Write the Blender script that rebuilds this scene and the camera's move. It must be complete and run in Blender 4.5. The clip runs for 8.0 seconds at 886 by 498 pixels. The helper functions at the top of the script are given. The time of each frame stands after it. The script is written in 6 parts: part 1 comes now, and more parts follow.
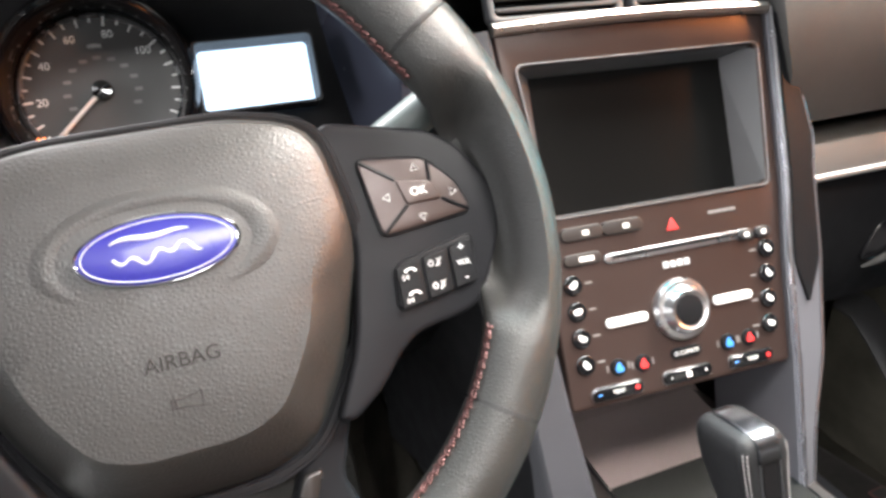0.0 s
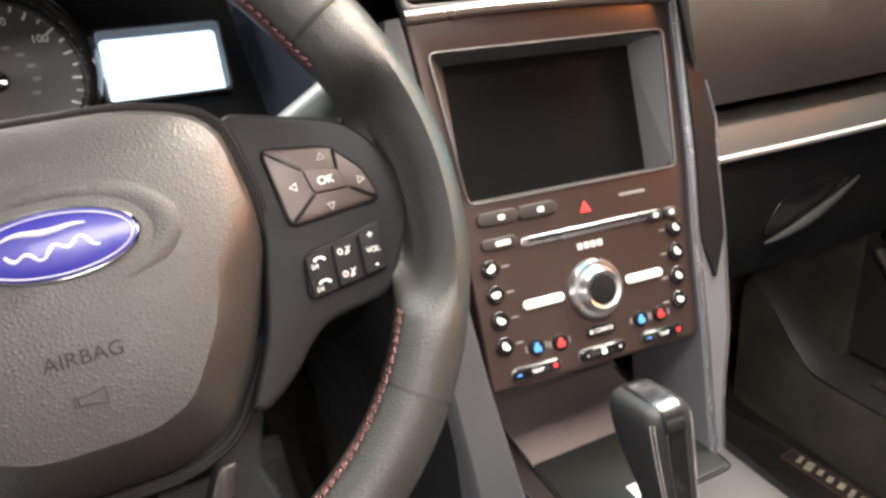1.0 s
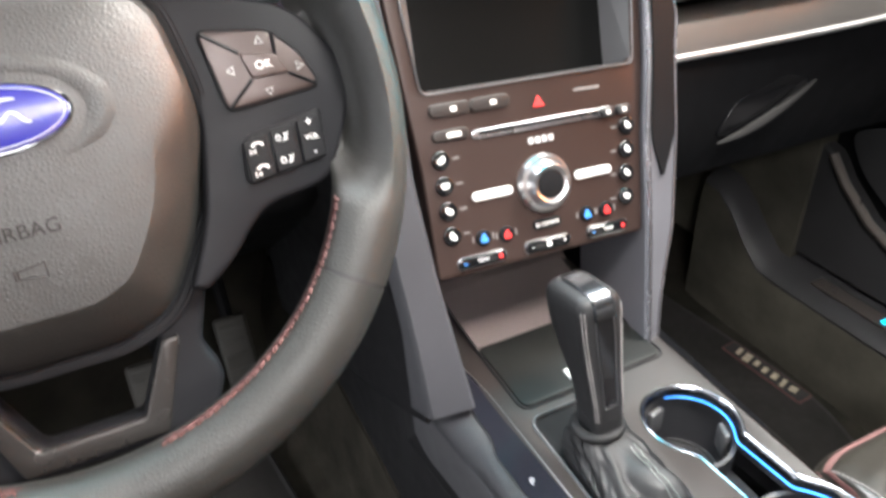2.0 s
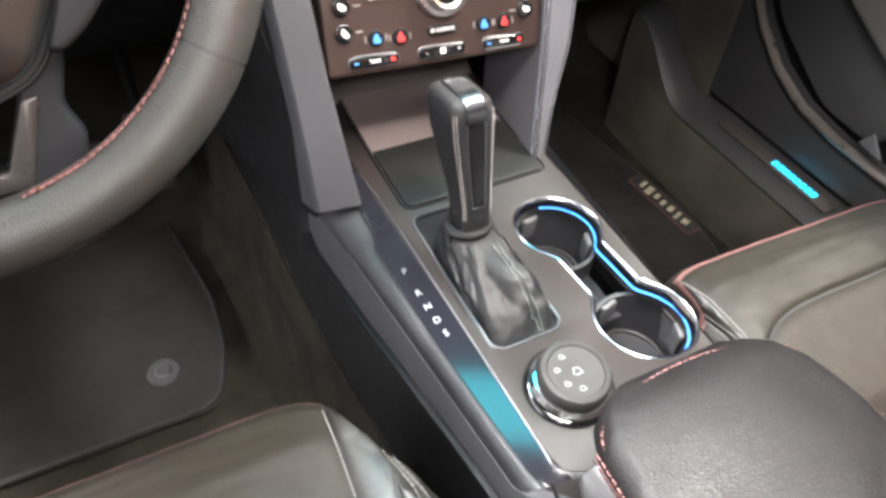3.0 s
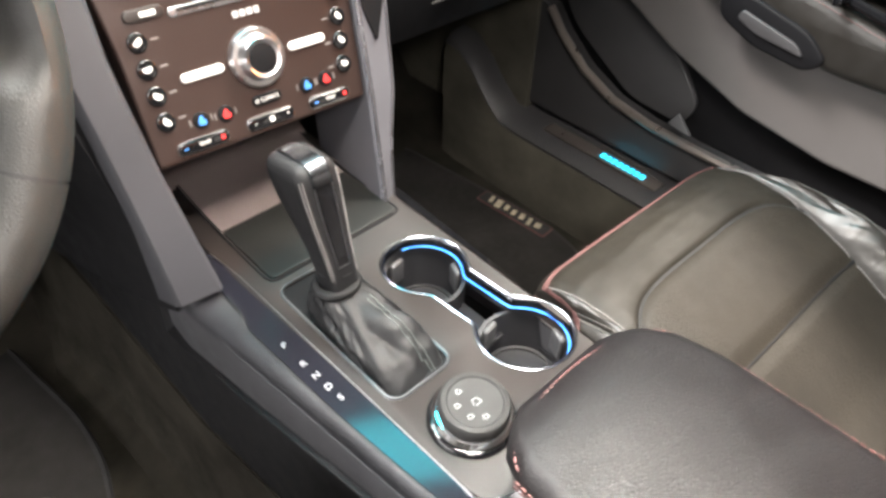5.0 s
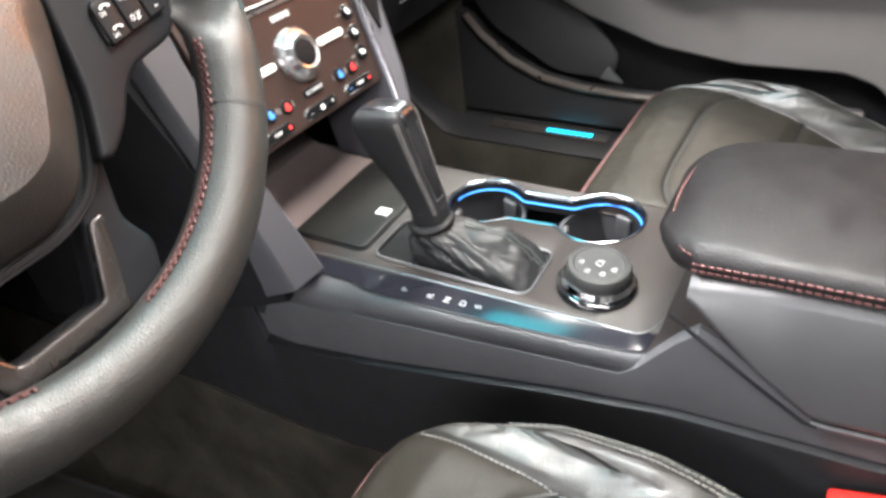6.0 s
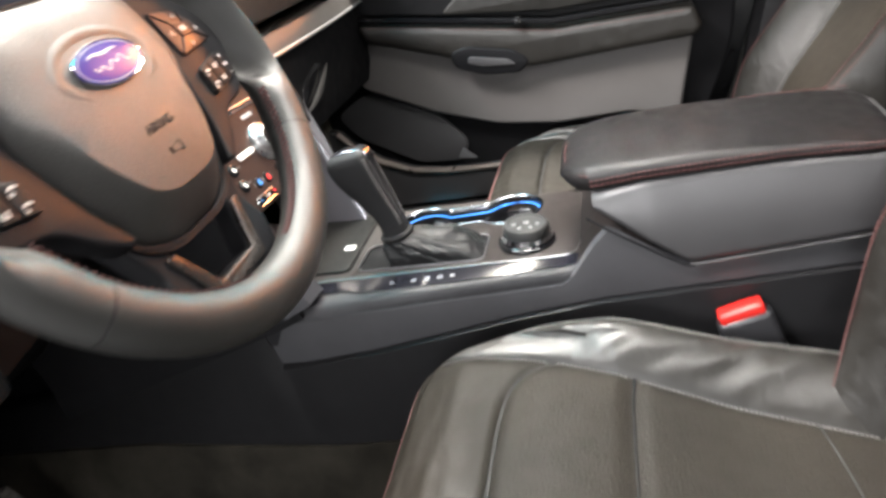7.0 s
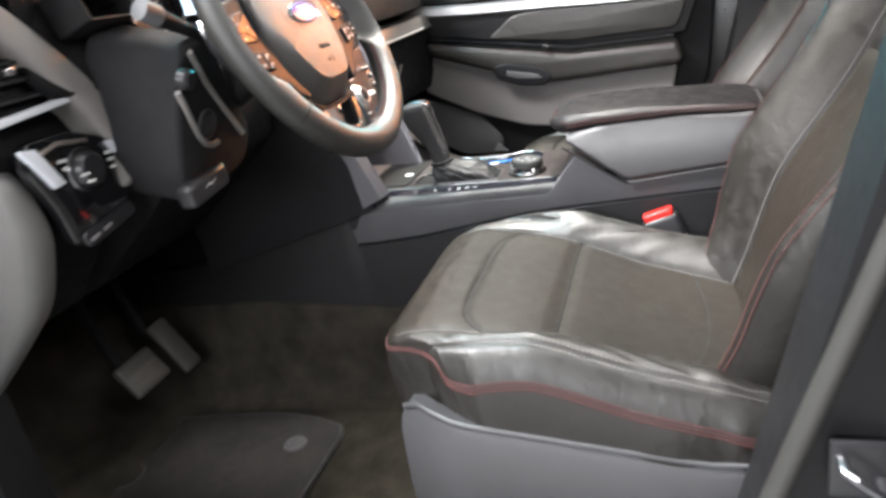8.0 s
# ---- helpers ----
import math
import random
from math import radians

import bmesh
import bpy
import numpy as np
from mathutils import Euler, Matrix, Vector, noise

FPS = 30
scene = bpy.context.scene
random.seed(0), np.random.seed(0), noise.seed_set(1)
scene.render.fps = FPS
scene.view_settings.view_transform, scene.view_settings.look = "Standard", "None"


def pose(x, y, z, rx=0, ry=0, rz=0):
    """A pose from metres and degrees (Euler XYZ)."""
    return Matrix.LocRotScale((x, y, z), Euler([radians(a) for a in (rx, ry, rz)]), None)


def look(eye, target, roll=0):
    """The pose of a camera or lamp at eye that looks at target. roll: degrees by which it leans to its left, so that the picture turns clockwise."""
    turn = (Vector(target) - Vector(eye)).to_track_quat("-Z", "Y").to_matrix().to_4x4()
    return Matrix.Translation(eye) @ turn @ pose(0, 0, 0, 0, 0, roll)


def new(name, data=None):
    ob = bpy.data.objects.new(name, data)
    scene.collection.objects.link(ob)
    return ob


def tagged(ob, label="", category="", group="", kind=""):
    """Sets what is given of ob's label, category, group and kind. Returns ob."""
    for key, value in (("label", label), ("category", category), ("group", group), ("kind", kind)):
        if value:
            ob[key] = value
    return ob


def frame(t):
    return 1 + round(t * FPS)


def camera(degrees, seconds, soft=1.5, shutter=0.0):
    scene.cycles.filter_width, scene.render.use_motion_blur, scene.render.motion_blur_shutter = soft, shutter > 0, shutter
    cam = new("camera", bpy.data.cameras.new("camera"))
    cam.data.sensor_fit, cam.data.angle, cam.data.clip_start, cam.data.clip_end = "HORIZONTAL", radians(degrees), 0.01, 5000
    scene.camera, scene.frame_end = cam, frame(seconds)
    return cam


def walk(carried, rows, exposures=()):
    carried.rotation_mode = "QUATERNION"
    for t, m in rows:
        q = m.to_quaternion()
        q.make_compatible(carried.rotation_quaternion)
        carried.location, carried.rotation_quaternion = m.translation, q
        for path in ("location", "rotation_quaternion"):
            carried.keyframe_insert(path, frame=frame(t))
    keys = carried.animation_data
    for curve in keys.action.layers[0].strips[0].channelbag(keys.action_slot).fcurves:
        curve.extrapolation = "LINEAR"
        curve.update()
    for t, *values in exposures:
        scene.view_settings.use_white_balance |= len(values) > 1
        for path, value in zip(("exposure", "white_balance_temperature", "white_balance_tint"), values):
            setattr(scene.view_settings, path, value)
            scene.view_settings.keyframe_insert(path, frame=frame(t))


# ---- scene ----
cam = camera(63.8, 8.0, soft=3.0, shutter=0.35)
PATH = [
    (0, (-0.363, -0.336, 0.95), (0.184, 1.423, 0.169), -6.0),
    (0.5, (-0.354, -0.345, 0.949), (0.292, 1.37, 0.147), -5.8),
    (1, (-0.35, -0.347, 0.951), (0.351, 1.332, 0.12), -5.4),
    (1.2, (-0.347, -0.345, 0.951), (0.365, 1.317, 0.096), -5.1),
    (2.3, (-0.322, -0.387, 0.956), (0.344, 1.043, -0.273), -1.3),
    (2.5, (-0.312, -0.402, 0.951), (0.358, 0.951, -0.36), 0.6),
    (3, (-0.298, -0.431, 0.953), (0.381, 0.757, -0.507), 4.7),
    (3.5, (-0.29, -0.431, 0.959), (0.428, 0.653, -0.561), 7.9),
    (4, (-0.265, -0.438, 0.96), (0.538, 0.599, -0.549), 9.4),
    (4.2, (-0.263, -0.437, 0.964), (0.577, 0.589, -0.534), 9.1),
    (5.3, (-0.35, -0.401, 0.966), (0.747, 0.593, -0.379), -1.3),
    (5.5, (-0.416, -0.371, 0.96), (0.73, 0.582, -0.373), -3.4),
    (6, (-0.533, -0.372, 0.902), (0.785, 0.524, -0.307), -8.4),
    (6.5, (-0.612, -0.39, 0.913), (0.92, 0.267, -0.193), -11.9),
    (6.7, (-0.711, -0.367, 0.902), (0.932, 0.187, -0.102), -12.0),
    (7, (-0.867, -0.345, 0.892), (0.836, 0.184, -0.012), -14.1),
    (7.3, (-1.038, -0.347, 0.868), (0.733, 0.105, 0.045), -13.0),
    (7.5, (-1.15, -0.35, 0.874), (0.631, 0.077, 0.07), -11.8),
    (8, (-1.383, -0.492, 0.858), (0.363, 0.149, 0.123), -10.3),
]
walk(cam, [(t, look(eye, target, roll)) for t, eye, target, roll in PATH], exposures=[
    (0, 1.08, 6250, 10), (0.5, 0.90, 6250, 10), (1.0, 0.86, 6700, 10), (1.2, 0.86, 6600, 10), (2.5, 1.16, 6100, 10), (3.5, 1.22, 6650, 14), (4.2, 1.20, 6650, 14),
    (5.5, 1.06, 6500, 10), (6.0, 1.06, 6300, 10), (6.5, 0.80, 6400, 10), (7.2, 0.82, 6400, 10), (7.6, 1.0, 6050, 10), (8, 1.14, 6300, 10),
])

# ---- light ----
world = bpy.data.worlds.new("world")
scene.world = world
world.use_nodes = True
world.node_tree.nodes["Background"].inputs[0].default_value = (1.0, 0.95, 0.9, 1)
world.node_tree.nodes["Background"].inputs[1].default_value = 0.009


def lamp(name, place, target, size, size_y, watts, color):
    data = bpy.data.lights.new(name, "AREA")
    data.shape, data.size, data.size_y, data.energy, data.color = "RECTANGLE", size, size_y, watts, color
    ob = new(name, data)
    ob.matrix_world = look(place, target)
    return ob


lamp("map_light", (0.03, -0.25, 1.282), (-0.06, -0.32, 0.4), 0.24, 0.10, 5.8, (1.0, 0.945, 0.86)).data.spread = radians(108)
lamp("passenger_hall_light", (2.3, -0.15, 3.9), (0.42, -0.25, 0.4), 1.4, 0.5, 270.0, (1.0, 0.92, 0.80))
lamp("side_hall_light", (4.2, -2.2, 2.25), (-0.25, -0.02, 0.86), 1.8, 0.7, 3.0, (1.0, 0.97, 0.93))
lamp("dome_light", (-0.36, -0.74, 1.280), (-0.36, -0.30, 0.4), 0.40, 0.16, 6.4, (1.0, 0.965, 0.92))
# added low fill from the left for console and seat sides, no known fitting
lamp("left_fill_light", (-3.7, 0.2, 1.55), (-0.3, -0.3, 0.5), 2.6, 0.8, 62.0, (1.0, 0.985, 0.985))
lamp("rear_hall_light", (-2.3, -3.7, 3.1), (-0.6, 0.0, 0.7), 2.4, 1.4, 34.0, (1.0, 0.975, 0.95))
lamp("ceiling_light", (-1.1, -0.25, 4.2), (-0.8, -0.25, 0.3), 1.4, 0.6, 18.0, (1.0, 0.975, 0.95))
lamp("cyan_light", (4.6, 0.15, 1.75), (-0.4, -0.6, 0.85), 1.2, 0.5, 6.0, (0.05, 0.85, 1.0)).data.spread = radians(50)
lamp("floor_spot", (-2.8, -0.4, 4.2), (-2.79, -0.4, 0.0), 2.0, 2.0, 20.0, (1.0, 0.98, 0.96)).data.spread = radians(50)
lamp("windscreen_light", (-1.6, 1.9, 4.1), (-0.35, -0.2, 0.5), 1.6, 1.0, 340.0, (1.0, 0.95, 0.925))
lamp("windscreen_light", (1.90, 0.74, 4.1), (0.1, -0.25, 0.5), 0.7, 0.5, 82.0, (1.0, 0.955, 0.90))
lamp("orange_light", (2.65, -1.35, 1.85), (-0.50, 0.02, 0.99), 1.2, 0.5, 1.9, (1.0, 0.30, 0.07)).data.spread = radians(20)
lamp("orange_light", (0.4, -3.6, 1.75), (-0.3, 0.0, 0.8), 1.0, 0.3, 1.0, (1.0, 0.30, 0.08))
lamp("cyan_light", (0.10, 1.22, 4.05), (-0.1, -0.10, 0.45), 2.6, 0.55, 40.0, (0.03, 0.85, 1.0))


# ---- materials ----
def material(name, color, rough=0.5, metal=0.0, grain=0.0, scale=400.0, kind="noise", vary=0.15, coat=0.0, spec=0.5, mottle=6.0, rvary=0.12, crease=0.0, depth=0.0006):
    m = bpy.data.materials.new(name)
    m.use_nodes = True
    nt = m.node_tree
    b = nt.nodes["Principled BSDF"]
    b.inputs["Metallic"].default_value = metal
    b.inputs["Specular IOR Level"].default_value = spec
    b.inputs["Coat Weight"].default_value = coat
    b.inputs["Coat Roughness"].default_value = 0.06
    co = nt.nodes.new("ShaderNodeTexCoord")
    big = nt.nodes.new("ShaderNodeTexNoise")
    big.inputs["Scale"].default_value, big.inputs["Detail"].default_value = mottle, 5
    nt.links.new(co.outputs["Object"], big.inputs["Vector"])
    ramp = nt.nodes.new("ShaderNodeMapRange")
    ramp.inputs[1].default_value, ramp.inputs[2].default_value = 0.3, 0.7
    ramp.inputs[3].default_value, ramp.inputs[4].default_value = 1 - vary, 1 + vary
    nt.links.new(big.outputs[0], ramp.inputs[0])
    tint = nt.nodes.new("ShaderNodeVectorMath")
    tint.operation = "SCALE"
    tint.inputs[0].default_value = color
    nt.links.new(ramp.outputs[0], tint.inputs["Scale"])
    nt.links.new(tint.outputs[0], b.inputs["Base Color"])
    rr = nt.nodes.new("ShaderNodeMapRange")
    rr.inputs[1].default_value, rr.inputs[2].default_value = 0.3, 0.7
    rr.inputs[3].default_value, rr.inputs[4].default_value = max(0.02, rough - rvary * rough), min(1, rough + rvary * rough)
    mid = nt.nodes.new("ShaderNodeTexNoise")
    mid.inputs["Scale"].default_value, mid.inputs["Detail"].default_value = mottle * 7, 6
    nt.links.new(co.outputs["Object"], mid.inputs["Vector"])
    nt.links.new(mid.outputs[0], rr.inputs[0])
    nt.links.new(rr.outputs[0], b.inputs["Roughness"])
    if grain > 0:
        bump = nt.nodes.new("ShaderNodeBump")
        bump.inputs["Strength"].default_value, bump.inputs["Distance"].default_value = grain, depth
        if kind in ("noise", "wrinkle"):
            tex = nt.nodes.new("ShaderNodeTexNoise")
            tex.inputs["Scale"].default_value, tex.inputs["Detail"].default_value = scale, 4
            if kind == "wrinkle":
                tex.inputs["Detail"].default_value, tex.inputs["Distortion"].default_value = 1.5, 0.8
        else:
            tex = nt.nodes.new("ShaderNodeTexVoronoi")
            tex.inputs["Scale"].default_value = scale
            tex.feature = "DISTANCE_TO_EDGE" if kind == "leather" else "F1"
        nt.links.new(co.outputs["Object"], tex.inputs["Vector"])
        nt.links.new(tex.outputs[0], bump.inputs["Height"])
        nt.links.new(bump.outputs[0], b.inputs["Normal"])
        if crease > 0:
            fold = nt.nodes.new("ShaderNodeTexNoise")
            fold.inputs["Scale"].default_value, fold.inputs["Detail"].default_value, fold.inputs["Distortion"].default_value = 30.0, 4, 1.2
            soft = nt.nodes.new("ShaderNodeBump")
            soft.inputs["Strength"].default_value, soft.inputs["Distance"].default_value = crease, 0.004
            pull = nt.nodes.new("ShaderNodeMapping")
            pull.inputs["Scale"].default_value = (0.45, 1.5, 1.0)
            nt.links.new(co.outputs["Object"], pull.inputs["Vector"])
            nt.links.new(pull.outputs[0], fold.inputs["Vector"])
            nt.links.new(fold.outputs[0], soft.inputs["Height"])
            nt.links.new(soft.outputs[0], bump.inputs["Normal"])
    return m


def glow(name, color, strength):
    m = bpy.data.materials.new(name)
    m.use_nodes = True
    b = m.node_tree.nodes["Principled BSDF"]
    b.inputs["Base Color"].default_value = (*color, 1)
    b.inputs["Emission Color"].default_value = (*color, 1)
    b.inputs["Emission Strength"].default_value = strength
    return m


LEATHER = material("black_leather", (0.0135, 0.0122, 0.0105), 0.43, grain=0.45, scale=520, kind="leather", vary=0.25, spec=0.65, crease=0.32, rvary=0.25)
PANELSKIN = material("soft_black_leather", (0.0138, 0.0118, 0.0092), 0.55, grain=0.45, scale=520, kind="leather", vary=0.25, spec=0.22, crease=0.22, rvary=0.2)
RIM = material("wheel_leather", (0.0188, 0.0185, 0.0172), 0.44, grain=0.7, scale=560, kind="leather", vary=0.15, spec=0.6, depth=0.0006)
PAD = material("grained_airbag_skin", (0.0185, 0.0178, 0.0166), 0.48, grain=0.9, scale=400, kind="leather", vary=0.12, spec=0.8, depth=0.00045)
INSERT = material("perforated_suede_leather", (0.0150, 0.0121, 0.0089), 0.60, grain=0.6, scale=420, kind="dots", vary=0.28, spec=0.26, crease=0.08, depth=0.0010)
GREYLEATHER = material("grey_leatherette", (0.040, 0.039, 0.041), 0.40, grain=0.3, scale=560, kind="leather", vary=0.1, spec=0.75)
PLASTIC = material("black_grained_plastic", (0.0095, 0.0095, 0.0105), 0.52, grain=0.5, scale=900, vary=0.15, spec=0.28)
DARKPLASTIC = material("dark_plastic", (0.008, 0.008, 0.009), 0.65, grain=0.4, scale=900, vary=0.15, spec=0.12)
SATIN = material("satin_black_plastic", (0.018, 0.018, 0.02), 0.32, vary=0.1)
GREYPLASTIC = material("grey_plastic", (0.10, 0.10, 0.105), 0.5, grain=0.3, scale=900, vary=0.1)
STONE = material("greige_door_plastic", (0.125, 0.118, 0.115), 0.55, grain=0.35, scale=800, vary=0.08)
PIANO = material("gloss_black_trim", (0.006, 0.006, 0.007), 0.08, vary=0.05, coat=0.5)
GUN = material("dark_satin_spoke", (0.010, 0.010, 0.0115), 0.46, metal=0.0, vary=0.08, spec=0.12)
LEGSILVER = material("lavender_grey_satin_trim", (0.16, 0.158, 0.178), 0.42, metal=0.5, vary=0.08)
INLAY = material("satin_bronze_grey_inlay", (0.055, 0.050, 0.048), 0.26, metal=0.7, vary=0.08)
LIDSKIN = material("matt_grained_lid_leather", (0.0085, 0.0076, 0.0080), 0.44, grain=1.0, scale=480, kind="leather", vary=0.35, spec=0.28, rvary=0.3, depth=0.0005, crease=0.15)
STRIP = material("charcoal_gloss_strip", (0.010, 0.010, 0.014), 0.11, vary=0.05, spec=0.32)
DOORSILVER = material("pale_satin_silver", (0.62, 0.62, 0.63), 0.36, metal=0.8, vary=0.06)
WOVEN = material("pale_tan_thread", (0.50, 0.43, 0.32), 0.8, vary=0.2, mottle=60)
SIDEGREY = material("charcoal_satin_plastic", (0.042, 0.041, 0.043), 0.45, grain=0.3, scale=900, vary=0.1)
BOOT = material("soft_black_boot_leather", (0.013, 0.013, 0.0138), 0.45, grain=0.5, scale=420, vary=0.25, mottle=30, spec=0.20)
BROWN = material("dark_bronze_panel", (0.036, 0.0225, 0.0195), 0.36, metal=0.3, vary=0.08, grain=0.1, scale=1500)
PLATE = material("brown_black_console_plate", (0.0190, 0.0152, 0.0142), 0.42, vary=0.1, grain=0.2, scale=1200, spec=0.24)
SILVER = material("satin_silver_trim", (0.42, 0.42, 0.44), 0.28, metal=0.9, vary=0.06)
CHROME = material("bright_chrome", (0.8, 0.8, 0.82), 0.07, metal=1.0, vary=0.03)
BRONZETRIM = material("warm_silver_trim", (0.40, 0.35, 0.32), 0.3, metal=0.85, vary=0.06)
SCREEN = material("black_screen_glass", (0.006, 0.006, 0.006), 0.24, vary=0.1, spec=0.06)
WHITE = material("white_print", (0.75, 0.75, 0.74), 0.5, vary=0.03)
RED = material("red_plastic", (0.55, 0.02, 0.015), 0.35, vary=0.08)
PRINTGREY = material("soft_white_print", (0.42, 0.42, 0.43), 0.6, vary=0.04, spec=0.2)
PADDARK = material("pressed_airbag_skin", (0.020, 0.0185, 0.0168), 0.7, grain=0.5, scale=500, vary=0.15, spec=0.2)
REDPRINT = material("red_print", (0.6, 0.03, 0.03), 0.5, vary=0.03)
BLUEPRINT = material("blue_print", (0.05, 0.22, 0.6), 0.5, vary=0.03)
REDTHREAD = material("red_thread", (0.085, 0.032, 0.030), 0.75, vary=0.15)
GREYTHREAD = material("grey_thread", (0.18, 0.17, 0.17), 0.7, vary=0.15)
# the olive carpet made paler, in place of light missing in the passenger footwell
KICK = material("brightened_olive_carpet", (0.085, 0.079, 0.064), 0.85, grain=0.8, scale=800, vary=0.25, mottle=12, spec=0.15)
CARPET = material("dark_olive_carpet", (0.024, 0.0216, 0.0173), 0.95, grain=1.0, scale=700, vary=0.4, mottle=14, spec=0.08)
MAT = material("charcoal_floor_mat", (0.027, 0.0252, 0.0240), 0.9, grain=0.9, scale=1100, vary=0.25, mottle=10, spec=0.12)
RUBBER = material("black_rubber", (0.015, 0.015, 0.015), 0.7, vary=0.1)
BADGEPALE = material("pale_silver_enamel", (0.50, 0.52, 0.56), 0.55, vary=0.04, spec=0.2)
RIMSLATE = material("slate_grained_rim", (0.020, 0.020, 0.023), 0.42, grain=0.8, scale=1400, vary=0.2, mottle=40, spec=0.4)
DECOR = material("warm_grey_decor_panel", (0.135, 0.125, 0.118), 0.45, metal=0.2, vary=0.08, grain=0.2, scale=1200)
DASHPAD = material("soft_charcoal_dash_skin", (0.040, 0.037, 0.035), 0.55, grain=0.7, scale=620, kind="leather", vary=0.12, spec=0.4)
OVAL = material("blue_enamel", (0.014, 0.013, 0.20), 0.3, vary=0.05, coat=0.15, spec=0.3)
HEADLINER = material("light_grey_headliner", (0.45, 0.44, 0.42), 0.9, grain=0.5, scale=900, vary=0.05)
PAINT = material("black_body_paint", (0.006, 0.006, 0.007), 0.3, vary=0.05, coat=0.8)
CONCRETE = material("polished_concrete", (0.24, 0.235, 0.23), 0.5, grain=0.3, scale=60, vary=0.15, mottle=2)
WALLPAINT = material("grey_wall_paint", (0.07, 0.07, 0.068), 0.8, grain=0.2, scale=100, vary=0.04, mottle=1)
DISPLAY = glow("white_display", (0.62, 0.80, 1.0), 1.0)
LED = glow("blue_led", (0.05, 0.30, 1.0), 0.75)
SILLGLOW = glow("cyan_sill_light", (0.02, 0.6, 0.9), 1.6)
AMBER = glow("amber_warning_lamp", (1.0, 0.25, 0.05), 1.5)
KNOBSKIN = material("smooth_black_knob_leather", (0.012, 0.012, 0.013), 0.52, grain=0.4, scale=520, kind="leather", vary=0.15, spec=0.35)
RINGCHROME = material("softened_chrome", (0.17, 0.18, 0.20), 0.24, metal=1.0, vary=0.05)
GATESILVER = material("dark_silver_edge", (0.20, 0.20, 0.21), 0.34, metal=0.9, vary=0.08)
EDGECHROME = material("soft_chrome_edge", (0.34, 0.34, 0.37), 0.26, metal=0.95, vary=0.06)
CAVE = material("glossy_tray_liner", (0.125, 0.100, 0.096), 0.30, vary=0.04, rvary=0.02)
SURROUND = material("blue_black_gloss_surround", (0.055, 0.06, 0.085), 0.25, vary=0.08)
GAUGE = material("matt_gauge_face", (0.035, 0.034, 0.033), 0.55, vary=0.1)
SEAL = material("grey_rubber_seal", (0.042, 0.041, 0.038), 0.5, vary=0.12)
PALETHREAD = material("pale_grey_thread", (0.26, 0.255, 0.245), 0.7, vary=0.1)
BEZELGREY = material("light_grey_bezel", (0.19, 0.18, 0.172), 0.55, grain=0.3, scale=900, vary=0.1)
PEDALRUBBER = material("worn_grey_rubber", (0.040, 0.037, 0.032), 0.65, grain=0.4, scale=500, vary=0.2)
COVER = material("matt_black_column_cover", (0.020, 0.020, 0.0215), 0.8, grain=0.5, scale=900, vary=0.15, spec=0.12)
STALKGREY = material("green_grey_stalk", (0.085, 0.098, 0.094), 0.45, vary=0.1)
KEYMAT = material("matt_black_key", (0.008, 0.008, 0.009), 0.45, vary=0.1, spec=0.12)
KEYDARK = material("dark_brown_key", (0.022, 0.018, 0.017), 0.42, vary=0.1, spec=0.35)
# LEGSILVER's trim again, with the shade on the driver's side in its colour
LEFTLEG = material("shaded_lavender_satin_trim", (0.040, 0.040, 0.046), 0.46, grain=0.5, scale=1300, vary=0.15, spec=0.45)
DARKTHREAD = material("dark_thread", (0.11, 0.106, 0.10), 0.7, vary=0.15)
ENDGREY = material("dark_grey_end_plastic", (0.088, 0.086, 0.084), 0.55, grain=0.4, scale=900, vary=0.15, spec=0.3)
SATINCHROME = material("satin_chrome_knob", (0.66, 0.66, 0.68), 0.30, metal=1.0, vary=0.05)
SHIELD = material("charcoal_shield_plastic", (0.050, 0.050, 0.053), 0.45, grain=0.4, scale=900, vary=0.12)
TRAYMAT = material("black_tray_rubber", (0.011, 0.0112, 0.0108), 0.42, vary=0.12, grain=0.3, scale=800, spec=0.15)
CONSOLEGREY = material("slate_console_plastic", (0.062, 0.062, 0.067), 0.6, grain=0.6, scale=900, vary=0.15, spec=0.35)


# ---- mesh kit ----
def finish(bm, mat, name, sharp=40):
    bmesh.ops.recalc_face_normals(bm, faces=bm.faces)
    for e in bm.edges:
        e.smooth = len(e.link_faces) == 2 and e.calc_face_angle(0) < radians(sharp)
    for fc in bm.faces:
        fc.smooth = True
    me = bpy.data.meshes.new(name)
    bm.to_mesh(me)
    bm.free()
    me.materials.append(mat)
    return me


def part(name, bm, mat, parent=None, label="", kind="", sharp=40):
    ob = new(name, finish(bm, mat, name, sharp))
    if parent:
        ob.parent = parent
    return tagged(ob, label, kind=kind)


def thing(name, label, category, place=(0, 0, 0), group="", kind=""):
    ob = new(name)
    ob.location = place
    ob.empty_display_size = 0.05
    return tagged(ob, label, category, group, kind)


def solid(name, bm, mat, label, category="", kind="", sharp=40):
    return tagged(new(name, finish(bm, mat, name, sharp)), label, category, kind=kind)


def at(bm, m):
    bmesh.ops.transform(bm, matrix=m, verts=bm.verts)
    return bm


def join(*bms):
    out = bms[0]
    for b in bms[1:]:
        me = bpy.data.meshes.new("tmp")
        b.to_mesh(me)
        b.free()
        out.from_mesh(me)
        bpy.data.meshes.remove(me)
    return out


